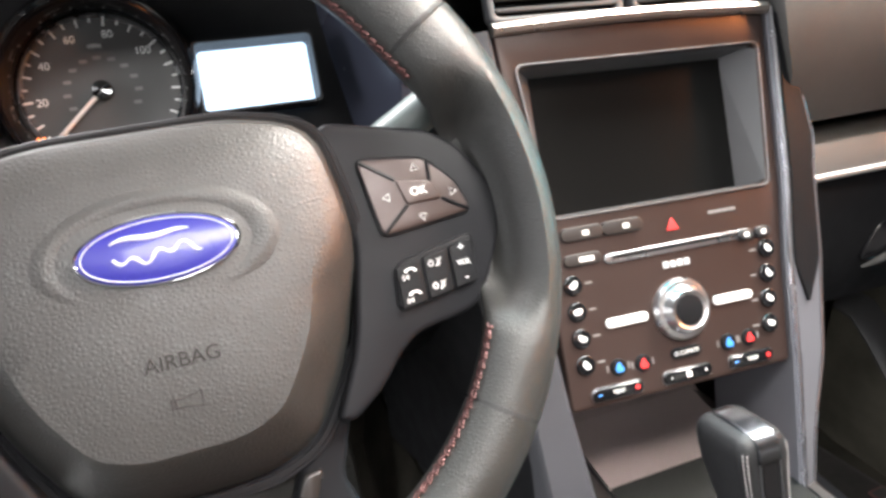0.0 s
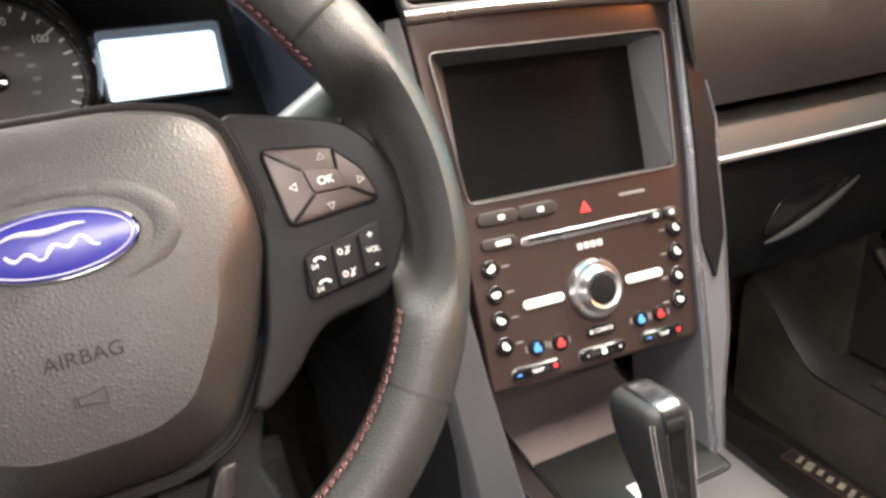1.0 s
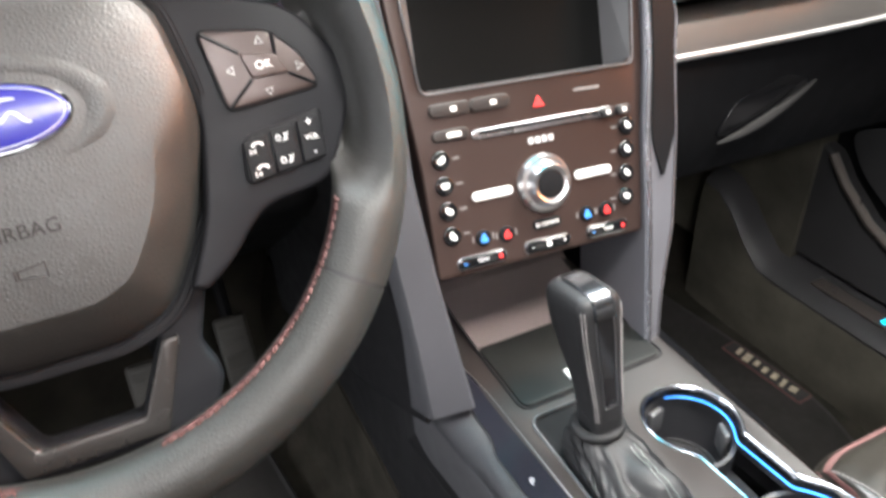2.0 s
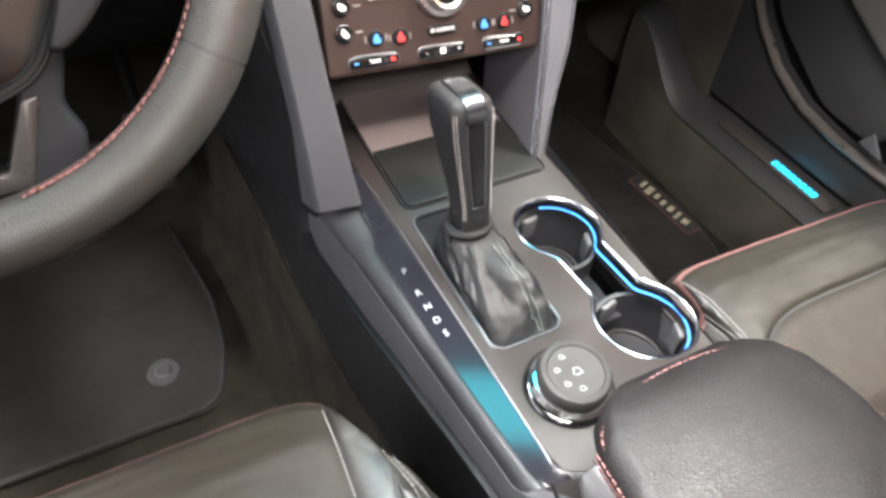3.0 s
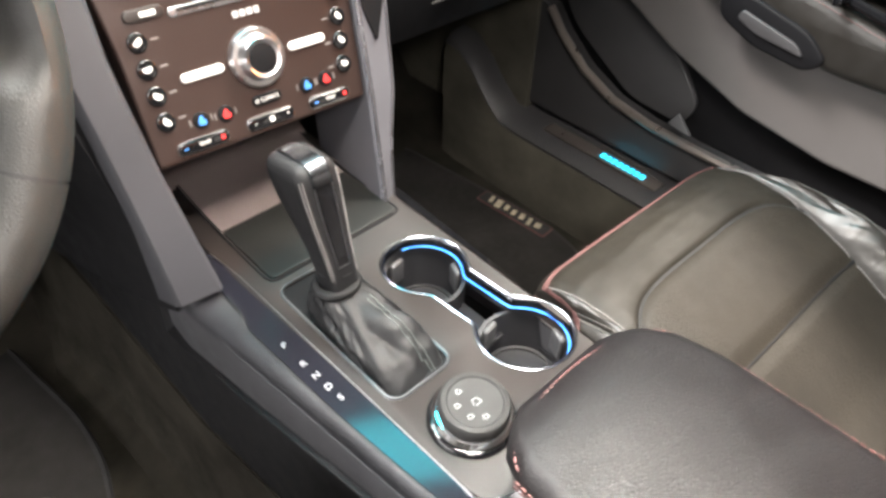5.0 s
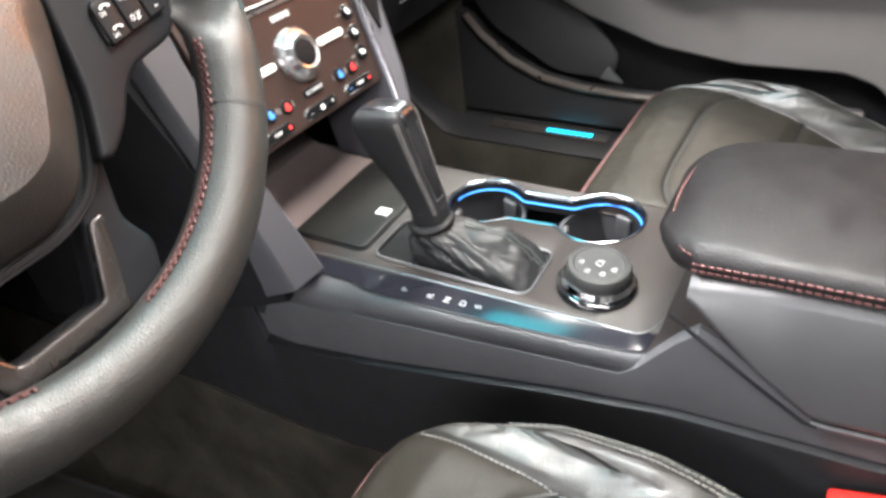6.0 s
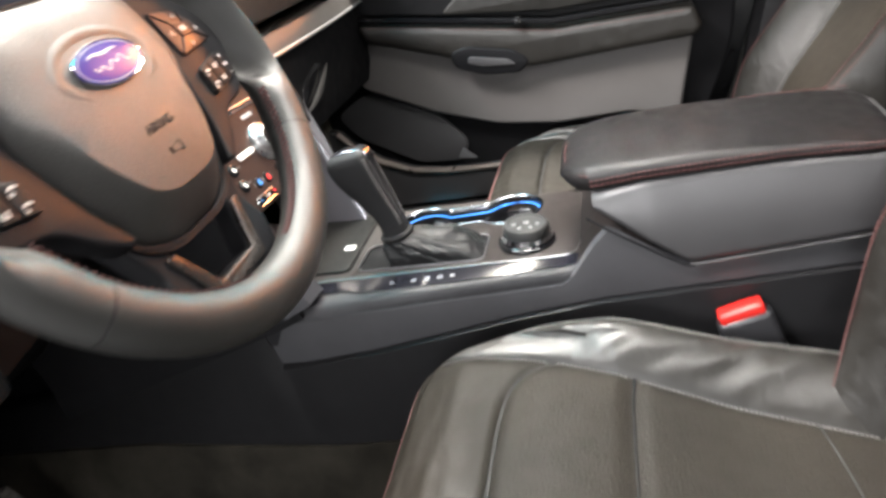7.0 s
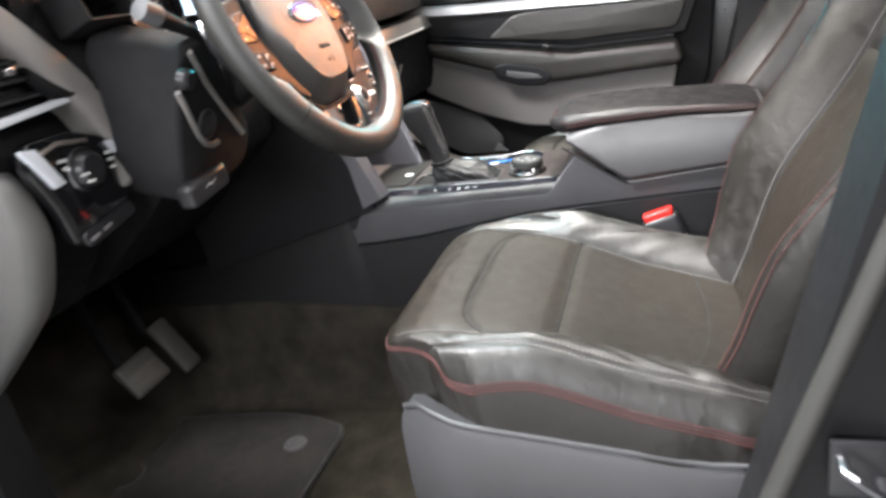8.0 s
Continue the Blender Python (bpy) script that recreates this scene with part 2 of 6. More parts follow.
def rbox(w, d, h, r=0.003, seg=2, m=Matrix()):
    bm = bmesh.new()
    bmesh.ops.create_cube(bm, size=1, matrix=Matrix.Diagonal((w, d, h, 1)))
    if r > 0:
        bmesh.ops.bevel(bm, geom=list(bm.edges), offset=min(r, 0.48 * min(w, d, h)), segments=seg, affect="EDGES", profile=0.5)
    return at(bm, m)


def loft(rings, closed=True, caps=True):
    bm = bmesh.new()
    rows = [[bm.verts.new(p) for p in r] for r in rings]
    n = len(rows[0])
    for a, b in zip(rows, rows[1:]):
        for i in range(n if closed else n - 1):
            j = (i + 1) % n
            bm.faces.new((a[i], a[j], b[j], b[i]))
    if caps and closed:
        bm.faces.new(rows[0][::-1])
        bm.faces.new(rows[-1])
    return bm


def tube(pts, r, sides=8, closed=False, flat=1.0, up=None):
    pts = [Vector(p) for p in pts]
    n = len(pts)
    rings = []
    side = None
    for i, p in enumerate(pts):
        a, b = (pts[(i - 1) % n], pts[(i + 1) % n]) if closed else (pts[max(0, i - 1)], pts[min(n - 1, i + 1)])
        t = (b - a).normalized()
        if up is not None:
            side = t.cross(Vector(up)).normalized()
        elif side is None:
            side = t.orthogonal().normalized()
        else:
            side = (side - t * side.dot(t)).normalized()
        other = side.cross(t)
        rr = r(i / max(1, n - 1)) if callable(r) else r
        rings.append([p + side * (rr * math.cos(k * 2 * math.pi / sides)) + other * (rr * flat * math.sin(k * 2 * math.pi / sides)) for k in range(sides)])
    if closed:
        rings.append(rings[0])
        bm = loft(rings, True, False)
        bmesh.ops.remove_doubles(bm, verts=bm.verts, dist=1e-6)
        return bm
    return loft(rings)


def stitches(pts, step=0.006, length=0.0042, r=0.0007):
    """Short thread lengths along a line."""
    pts = [Vector(p) for p in pts]
    out = bmesh.new()
    walked, nxt = 0.0, 0.0
    for a, b in zip(pts, pts[1:]):
        d = (b - a).length
        while nxt < walked + d:
            s = nxt - walked
            p, t = a + (b - a) * (s / d), (b - a) / d
            q = t.to_track_quat("X", "Z").to_matrix().to_4x4()
            bmesh.ops.create_cube(out, size=1, matrix=Matrix.Translation(p) @ q @ Matrix.Diagonal((length, 2 * r, 2 * r, 1)))
            nxt += step
        walked += d
    return out


def lathe(profile, seg=32, m=Matrix()):
    rings = [[(r * math.cos(a * 2 * math.pi / seg), r * math.sin(a * 2 * math.pi / seg), z) for a in range(seg)] for r, z in profile]
    hollow = profile[0][0] > 0.001
    return at(loft(rings + rings[:1] if hollow else rings, True, not hollow), m)


def rrect(w, h, r, n=5, cx=0.0, cy=0.0):
    out = []
    for qx, qy, a0 in ((1, 1, 0), (-1, 1, 90), (-1, -1, 180), (1, -1, 270)):
        for k in range(n + 1):
            a = radians(a0 + 90 * k / n)
            out.append((cx + qx * (w / 2 - r) + r * math.cos(a), cy + qy * (h / 2 - r) + r * math.sin(a)))
    return out


def ellipse(a, b, n=40, cx=0.0, cy=0.0):
    return [(cx + a * math.cos(2 * math.pi * k / n), cy + b * math.sin(2 * math.pi * k / n)) for k in range(n)]


def rounded(poly, r, n=4):
    """A polygon with its corners rounded."""
    out = []
    k = len(poly)
    for i in range(k):
        p, a, b = Vector(poly[i]), Vector(poly[i - 1]), Vector(poly[(i + 1) % k])
        d = min(r, 0.45 * (a - p).length, 0.45 * (b - p).length)
        s, e = p + (a - p).normalized() * d, p + (b - p).normalized() * d
        for j in range(n + 1):
            t = j / n
            q = s * (1 - t) ** 2 + p * (2 * t * (1 - t)) + e * t * t
            out.append((q.x, q.y))
    return out


def plate(outlines, thick, bevel=0.001, m=Matrix()):
    """A flat plate from z = -thick to 0 with an outer outline and holes."""
    cu = bpy.data.curves.new("tmp", "CURVE")
    cu.dimensions, cu.fill_mode = "2D", "BOTH"
    cu.extrude, cu.bevel_depth, cu.bevel_resolution = max(1e-5, thick / 2 - bevel), bevel, 2
    cu.offset = -bevel
    for line in outlines:
        sp = cu.splines.new("POLY")
        sp.points.add(len(line) - 1)
        for q, p in zip(sp.points, line):
            q.co = (p[0], p[1], 0, 1)
        sp.use_cyclic_u = True
    ob = bpy.data.objects.new("tmp", cu)
    me = bpy.data.meshes.new_from_object(ob)
    bm = bmesh.new()
    bm.from_mesh(me)
    bmesh.ops.remove_doubles(bm, verts=bm.verts, dist=1e-6)
    bpy.data.objects.remove(ob)
    bpy.data.curves.remove(cu)
    bpy.data.meshes.remove(me)
    return at(bm, m @ Matrix.Translation((0, 0, -thick / 2)))


def lettering(body, size, depth, m):
    cu = bpy.data.curves.new("tmp", "FONT")
    cu.body, cu.size, cu.extrude, cu.align_x, cu.align_y = body, size, depth / 2, "CENTER", "CENTER"
    ob = bpy.data.objects.new("tmp", cu)
    me = bpy.data.meshes.new_from_object(ob)
    bm = bmesh.new()
    bm.from_mesh(me)
    bpy.data.objects.remove(ob)
    bpy.data.curves.remove(cu)
    bpy.data.meshes.remove(me)
    return at(bm, m)


def smooth01(t):
    t = max(0.0, min(1.0, t))
    return t * t * (3 - 2 * t)


def curve_at(table, x):
    """Smooth reading of a small table of (x, value)."""
    if x <= table[0][0]:
        return table[0][1]
    for (a, va), (b, vb) in zip(table, table[1:]):
        if x <= b:
            return va + (vb - va) * (x - a) / (b - a)
    return table[-1][1]


def evenly(poly, n):
    """A closed outline read off at n even steps."""
    pts = [Vector((p[0], p[1])) for p in poly]
    ends = list(zip(pts, pts[1:] + pts[:1]))
    total, out = sum((b - a).length for a, b in ends), []
    walked, i = 0.0, 0
    for k in range(n):
        want = total * k / n
        while walked + (ends[i][1] - ends[i][0]).length < want:
            walked += (ends[i][1] - ends[i][0]).length
            i += 1
        a, b = ends[i]
        p = a.lerp(b, (want - walked) / max(1e-9, (b - a).length))
        out.append((p.x, p.y))
    return out


def plane_frame(origin, tilt, lean=0.0):
    """x to the right, y up the plane, z towards the driver; tilt: degrees that the top leans away."""
    a = radians(tilt)
    x, u, n = Vector((1, 0, 0)), Vector((0, math.sin(a), math.cos(a))), Vector((0, -math.cos(a), math.sin(a)))
    m = Matrix((x, u, n)).transposed().to_4x4()
    return Matrix.Translation(origin) @ m @ Matrix.Rotation(radians(-lean), 4, "Z")


T = Matrix.Translation


def left_edge(y):
    return curve_at([(-0.30, -0.1085), (-0.275, -0.111), (-0.25, -0.1145), (0.10, -0.149), (0.6, -0.165)], y)


# ---- shell of the car and the hall round it ----
def shell():
    solid("ground", rbox(14, 14, 0.2, 0, m=T((0, 0, -0.55))), CONCRETE, "grey polished concrete floor of the hall", kind="structure")
    for nm, w, d, x, y in (("wall_north", 14, 0.2, 0, 7), ("wall_south", 14, 0.2, 0, -7), ("wall_east", 0.2, 14, 7, 0), ("wall_west", 0.2, 14, -7, 0)):
        solid(nm, rbox(w, d, 5, 0, m=T((x, y, 2.0))), WALLPAINT, "plain grey painted hall wall", kind="structure")
    solid("ceiling", rbox(14, 14, 0.2, 0, m=T((0, 0, 4.5))), WALLPAINT, "plain grey hall ceiling", kind="structure")
    # carpeted floor pan with the toe board rising at the front
    prof = [(-1.5, 0.0), (0.5, 0.0), (0.6, 0.02), (0.72, 0.1), (0.86, 0.32), (0.95, 0.6)]
    rings = []
    for k in range(25):
        x = -0.78 + 1.56 * k / 24
        rings.append([(x, y, z + 0.003 * noise.noise((x * 9, y * 9, 0))) for y, z in prof] + [(x, 0.97, 0.6), (x, 0.97, -0.08), (x, -1.5, -0.08)])
    solid("floor", loft(rings), CARPET, "dark olive carpet on the car floor and toe board", kind="structure")
    # carpet rising to the console side
    slope = []
    for k in range(40):
        y = -0.45 + 1.22 * k / 39
        w = 0.004 * noise.noise((y * 7, 3, 1)) + 0.03 * smooth01((y - 0.3) / 0.4)
        h = curve_at([(-0.45, 0.20), (0.1, 0.218), (0.4, 0.240), (0.6, 0.232), (0.8, 0.22)], y) + 0.3 * w
        e = abs(left_edge(y)) + 0.0145
        slope.append([(-e + 0.02, y, h + 0.002), (-e - 0.003, y, h + 0.002), (-e - 0.006, y, h - 0.006), (-e - 0.010 - w, y, 0.13), (-e - 0.017 - w, y, 0.05), (-e - 0.032 - w, y, 0.014), (-e - 0.065 - w, y, 0.0), (-e + 0.02, y, -0.01)])
    solid("tunnel_carpet", loft(slope), CARPET, "dark olive carpet rising against the console side", kind="structure")
    roof = []
    for k in range(13):
        x = -0.62 + 1.24 * k / 12
        sag = 0.05 * (x / 0.62) ** 2
        roof.append([(x, -0.08, 1.29 - sag), (x, -0.6, 1.32 - sag), (x, -1.6, 1.30 - sag), (x, -1.6, 1.34 - sag), (x, -0.6, 1.36 - sag), (x, -0.08, 1.33 - sag)])
    solid("headliner", loft(roof), HEADLINER, "light grey fabric roof lining", kind="structure")
    skin = [[(x, y, z + 0.05) for x, y, z in ring[3:]] + [(x, y, z + 0.035) for x, y, z in reversed(ring[3:])] for ring in roof]
    solid("roof", loft(skin), PAINT, "glossy black roof panel of the car", kind="structure")
    solid("bulkhead", rbox(1.6, 0.05, 1.0, 0.01, m=T((0, -1.6, 0.45))), CARPET, "dark carpeted rear bulkhead", kind="structure")
    solid("firewall", rbox(1.6, 0.05, 0.9, 0.01, m=T((0, 1.0, 0.45))), DARKPLASTIC, "dark bulkhead behind the dashboard", kind="structure")
    # sills
    sill = thing("sill_trim", "black plastic door sill trim with a lit scuff plate", "sill trim", kind="structure")
    ring, side = [], []
    for k in range(30):
        y = -0.62 + 1.16 * k / 29
        up = 0.12 * smooth01((y - 0.36) / 0.16)
        side.append([(0.650, y, 0.0), (0.643, y, 0.0), (0.640, y, 0.11 + up), (0.645, y, 0.154 + up), (0.652, y, 0.154 + up)])
        ring.append([(0.652, y, 0.0), (0.650, y, 0.11 + up), (0.644, y, 0.157 + up), (0.66, y, 0.172 + up), (0.72, y, 0.178 + up), (0.80, y, 0.178 + up), (0.82, y, 0.0)])
    part("sill_cover", loft(ring), SIDEGREY, sill)
    # paler than the floor carpet: the light on it is in the colour
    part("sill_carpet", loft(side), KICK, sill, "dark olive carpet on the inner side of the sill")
    part("scuff_plate", rbox(0.03, 0.26, 0.003, 0.001, m=T((0.687, 0.155, 0.1785))), BRONZETRIM, sill, "brushed metal scuff plate")
    for k in range(8):
        part("lit_bar", rbox(0.013, 0.0085, 0.0015, 0.0005, m=T((0.687, 0.150 - 0.0125 * k, 0.1808))), SILLGLOW, sill, "cyan lit mark")
    ring = []
    for k in range(16):
        y = -0.62 + 1.16 * k / 15
        ring.append([(-0.66, y, 0.0), (-0.68, y, 0.11), (-0.71, y, 0.13), (-0.82, y, 0.13), (-0.86, y, 0.0)])
    s2 = thing("sill_trim", "black plastic sill trim under the open driver's doorway", "sill trim", kind="structure")
    part("sill_cover", loft(ring), PLASTIC, s2)
    solid("rocker", rbox(0.16, 2.2, 0.3, 0.04, 3, m=T((-0.88, -0.4, -0.1))), PAINT, "glossy black painted body sill", kind="structure")
    solid("rocker", rbox(0.16, 2.6, 0.3, 0.04, 3, m=T((0.90, -0.4, -0.1))), PAINT, "glossy black painted body sill", kind="structure")
    # kick panels beside the footwells
    for sx, lab, y0 in ((1, "passenger", 0.36), (-1, "driver", 0.50)):
        ring = []
        for k in range(12):
            y = y0 + (0.88 - y0) * k / 11
            ring.append([(sx * 0.70, y, 0.1), (sx * (0.705 - 0.03 * (k / 11)), y, 0.30), (sx * 0.70, y, 0.62), (sx * 0.76, y, 0.62), (sx * 0.78, y, 0.1)])
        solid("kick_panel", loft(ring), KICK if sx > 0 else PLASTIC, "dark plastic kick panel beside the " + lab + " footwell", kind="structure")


shell()


# ---- dashboard ----
def dashboard():
    d = thing("dashboard", "black soft-touch dashboard with silver trim and glovebox", "dashboard")
    # upper pad of the passenger side
    def section(x, prof):
        return [(x, y, z) for y, z in prof]
    pad, low, rings = [], [], []
    for k in range(22):
        x = 0.165 + 0.585 * k / 21
        b = 0.02 * math.sin(math.pi * k / 21)
        rings.append(section(x, [(0.235, 0.744), (0.205 - b, 0.757), (0.20 - b, 0.81), (0.225 - b, 0.90), (0.29, 0.955), (0.42, 0.985), (0.95, 1.0), (0.95, 0.7), (0.26, 0.742)]))
    part("upper_pad", loft(rings), DASHPAD, d, "soft grained upper dash pad")
    part("driver_top_pad", loft([section(x, [(0.385, 0.985), (0.40, 1.0), (0.60, 1.006), (0.97, 1.0), (0.97, 0.96), (0.40, 0.965)]) for x in [-0.74 + 0.95 * k / 8 for k in range(9)]]), DASHPAD, d, "soft grained dash top behind the gauges")
    rings = []
    for k in range(22):
        x = 0.185 + 0.56 * k / 21
        b = 0.012 * math.sin(math.pi * k / 21)
        rings.append(section(x, [(0.225 - b, 0.733), (0.203 - b, 0.731), (0.194 - b, 0.718), (0.190 - b, 0.700), (0.23, 0.69), (0.25, 0.733)]))
    part("trim_panel", loft(rings), DECOR, d, "warm grey satin decor panel")
    part("trim_strip", tube([(0.19 + 0.55 * k / 20, 0.190 - 0.012 * math.sin(math.pi * k / 20), 0.700 - 0.004 * k / 20) for k in range(21)], 0.0036, 8), DOORSILVER, d, "satin silver trim strip")
    rings = []
    for k in range(16):
        x = 0.185 + 0.555 * k / 15
        drop = 0.012 * k / 15
        rings.append(section(x, [(0.20, 0.69), (0.195, 0.65), (0.20, 0.58 - drop), (0.215, 0.535 - drop), (0.24, 0.522 - drop), (0.60, 0.50), (0.60, 0.69)]))
    glove = part("glovebox_door", loft(rings), DARKPLASTIC, d, "dark grained glovebox door")
    part("latch_recess", plate([rounded([(0.275, 0.588), (0.30, 0.628), (0.375, 0.648), (0.42, 0.634), (0.385, 0.606), (0.32, 0.586)], 0.012)], 0.004, 0.001, plane_frame((0, 0.195, 0), 0)), PIANO, glove, "black latch recess")
    part("latch_handle", tube([(0.275 + 0.145 * k / 14, 0.189, 0.584 + 0.05 * (k / 14) ** 1.7) for k in range(15)], lambda t: 0.0015 + 0.0055 * math.sin(math.pi * t), 8, flat=0.6), PLASTIC, glove, "satin latch handle")
    # driver side: main face under the cluster
    rings = []
    for k in range(16):
        x = -0.525 + 0.335 * k / 15
        rings.append(section(x, [(0.275, 0.585), (0.24, 0.62), (0.228, 0.70), (0.25, 0.78), (0.30, 0.80), (0.95, 0.80), (0.95, 0.5), (0.60, 0.40), (0.44, 0.455)]))
    part("knee_panel", loft(rings), DARKPLASTIC, d, "dark lower dash panel")
    rings = []
    for k in range(8):
        x = -0.735 + 0.17 * k / 7
        rings.append(section(x, [(0.33, 0.585), (0.315, 0.62), (0.312, 0.78), (0.33, 0.90), (0.40, 0.98), (0.95, 1.0), (0.95, 0.5), (0.60, 0.40), (0.44, 0.455)]))
    part("outer_face", loft(rings), DARKPLASTIC, d, "dark outer end of the dashboard")
    # sloping column cover with two pale ribs, a round cap and a small switch
    cp = plane_frame((0, 0.150, 0.70), -15)
    cov = part("lower_cover", plate([rounded([(-0.572, 0.085), (-0.556, 0.118), (-0.495, 0.128), (-0.392, -0.03), (-0.405, -0.085), (-0.550, -0.115), (-0.580, -0.06)], 0.022)], 0.15, 0.009, cp), COVER, d, "black column cover panel")
    for line in ([(-0.545, 0.110), (-0.508, 0.060), (-0.462, 0.010), (-0.420, -0.034)], [(-0.575, 0.062), (-0.553, 0.022), (-0.535, -0.008), (-0.520, -0.024), (-0.502, -0.031), (-0.488, -0.029)]):
        part("cover_rib", at(tube([(x, y, 0.001) for x, y in line], 0.0048, 8), cp), BEZELGREY, cov, "grey raised rib")
    cap = part("round_cap", lathe([(0.0001, 0.006), (0.015, 0.006), (0.018, 0.004), (0.019, 0.0), (0.0001, 0.0)], 32, cp @ T((-0.512, 0.003, 0))), SATIN, cov, "round plastic cap")
    part("cap_ring", lathe([(0.0195, 0.0), (0.021, 0.003), (0.0225, 0.0)], 32, cp @ T((-0.512, 0.003, 0))), GREYPLASTIC, cap, "thin grey ring")
    part("column_switch", lathe([(0.0001, 0.016), (0.010, 0.016), (0.014, 0.012), (0.015, 0.0), (0.0001, 0.0)], 28, cp @ T((-0.563, 0.078, 0))), SATIN, cov, "small round column switch")
    rel = part("hood_release", rbox(0.095, 0.03, 0.035, 0.008, 3, m=T((-0.546, 0.160, 0.622)) @ Matrix.Rotation(radians(-6), 4, "Y")), SATIN, d, "black bonnet release handle")
    part("release_mark", at(tube([(-0.014, -0.002, 0), (-0.005, 0.002, 0), (0.003, 0.0, 0), (0.014, 0.005, 0)], lambda q: 0.0012 + 0.0022 * math.sin(math.pi * q), 6, flat=0.3), plane_frame((-0.548, 0.1445, 0.624), 0)), WHITE, rel, "white printed mark")
    # driver's end: bezel, vent, lamp switch
    front = plane_frame((0, 0.258, 0), 0)
    outer = [(-0.775, 0.975), (-0.665, 0.893), (-0.600, 0.824), (-0.556, 0.768), (-0.530, 0.716), (-0.534, 0.682), (-0.548, 0.652), (-0.566, 0.636)]
    inner = [(-0.584, 0.640), (-0.584, 0.664), (-0.578, 0.690), (-0.584, 0.714), (-0.608, 0.754), (-0.640, 0.800), (-0.704, 0.872), (-0.775, 0.925)]
    part("end_bezel", plate([rounded(outer + inner, 0.03, 6)], 0.06, 0.012, front), BEZELGREY, d, "grey dash end bezel")
    # dash end side cover towards the doorway
    part("end_cover", plate([rounded([(0.34, 0.725), (0.295, 0.70), (0.275, 0.62), (0.32, 0.52), (0.41, 0.44), (0.52, 0.35), (0.9, 0.35), (0.9, 0.98), (0.42, 0.98), (0.35, 0.85)], 0.04)], 0.05, 0.02,
         Matrix(((0, 0, -1, -0.75), (1, 0, 0, 0), (0, 1, 0, 0), (0, 0, 0, 1)))), ENDGREY, d, "dark grey dashboard end cover")
    v = plane_frame((0, 0.276, 0), 0)
    mouth = [(-0.590, 0.774), (-0.640, 0.836), (-0.700, 0.900), (-0.752, 0.930), (-0.752, 0.764)]
    slot = [(-0.602, 0.781), (-0.646, 0.830), (-0.704, 0.890), (-0.742, 0.910), (-0.742, 0.774)]
    vent = part("air_vent", plate([rounded(mouth, 0.006), rounded(slot, 0.005)], 0.020, 0.002, v @ T((0, 0, 0.010))), BADGEPALE, d, "silver framed air vent")
    part("vent_back", plate([rounded(mouth, 0.006)], 0.004, 0.001, v @ T((0, 0, -0.019))), DARKPLASTIC, vent)
    for z, x1 in ((0.792, -0.614), (0.814, -0.634), (0.836, -0.654), (0.858, -0.676)):
        part("slat", rbox(x1 + 0.745, 0.004, 0.014, 0.001, m=v @ T(((x1 - 0.745) / 2, z, -0.008)) @ Matrix.Rotation(radians(15), 4, "X")), SATIN, vent, "black vent slat")
    part("vent_tab", rbox(0.012, 0.010, 0.014, 0.002, m=v @ T((-0.690, 0.825, 0.002))), SILVER, vent, "small vent tab")
    s = plane_frame((0, 0.268, 0), 0)
    face = [(-0.716, 0.740), (-0.640, 0.738), (-0.580, 0.716), (-0.556, 0.690), (-0.566, 0.640), (-0.590, 0.600), (-0.690, 0.590), (-0.700, 0.650), (-0.722, 0.700)]
    sw = part("lamp_switch_panel", plate([rounded(face, 0.016)], 0.02, 0.003, s), PIANO, d, "gloss black lamp switch panel")
    knob = s @ T((-0.636, 0.684, 0))
    part("switch_knob", lathe([(0.0001, 0.018), (0.019, 0.018), (0.024, 0.013), (0.026, 0.0), (0.0001, 0.0)], 32, knob), SATIN, sw, "round lamp switch knob")
    part("knob_ring", lathe([(0.0265, 0.0), (0.028, 0.003), (0.030, 0.0), (0.0285, -0.001)], 32, knob), GATESILVER, sw, "thin silver ring")
    for x, z, w in ((-0.668, 0.705, 0.015), (-0.664, 0.694, 0.015), (-0.657, 0.682, 0.016), (-0.650, 0.671, 0.015), (-0.640, 0.722, 0.013), (-0.588, 0.694, 0.012), (-0.586, 0.684, 0.012), (-0.586, 0.673, 0.010)):
        part("switch_mark", rbox(w, 0.004, 0.001, 0.0003, m=s @ T((x, z, 0.0195 if -0.66 < x < -0.645 else 0.001)) @ Matrix.Rotation(radians(-6), 4, "Z")), WHITE, sw, "white printed mark")
    part("silver_edge", plate([rounded([(-0.728, 0.734), (-0.706, 0.731), (-0.678, 0.678), (-0.697, 0.676)], 0.003)], 0.012, 0.002, s @ T((0, 0, 0.008))), BADGEPALE, sw, "silver side accent")
    part("side_edge", plate([rounded([(-0.590, 0.710), (-0.574, 0.709), (-0.556, 0.686), (-0.574, 0.682)], 0.003)], 0.012, 0.002, s @ T((0, 0, 0.008))), BADGEPALE, sw, "silver side accent")
    part("top_edge", tube([(-0.702, 0.264, 0.722), (-0.670, 0.264, 0.728), (-0.622, 0.264, 0.720)], 0.0035, 8), BRONZETRIM, sw, "thin bright top accent")
    dim = part("dimmer_recess", plate([rounded([(-0.682, 0.606), (-0.580, 0.622), (-0.572, 0.600), (-0.676, 0.584)], 0.010)], 0.006, 0.002, s @ T((0, 0, 0.004))), SATIN, sw, "dark dimmer wheel recess")
    for x, z in ((-0.662, 0.596), (-0.636, 0.601)):
        part("dimmer_mark", rbox(0.018, 0.005, 0.002, 0.0005, m=s @ T((x, z, 0.0045)) @ Matrix.Rotation(radians(10), 4, "Z")), GREYTHREAD, dim, "small pale print")
    return d


dashboard()


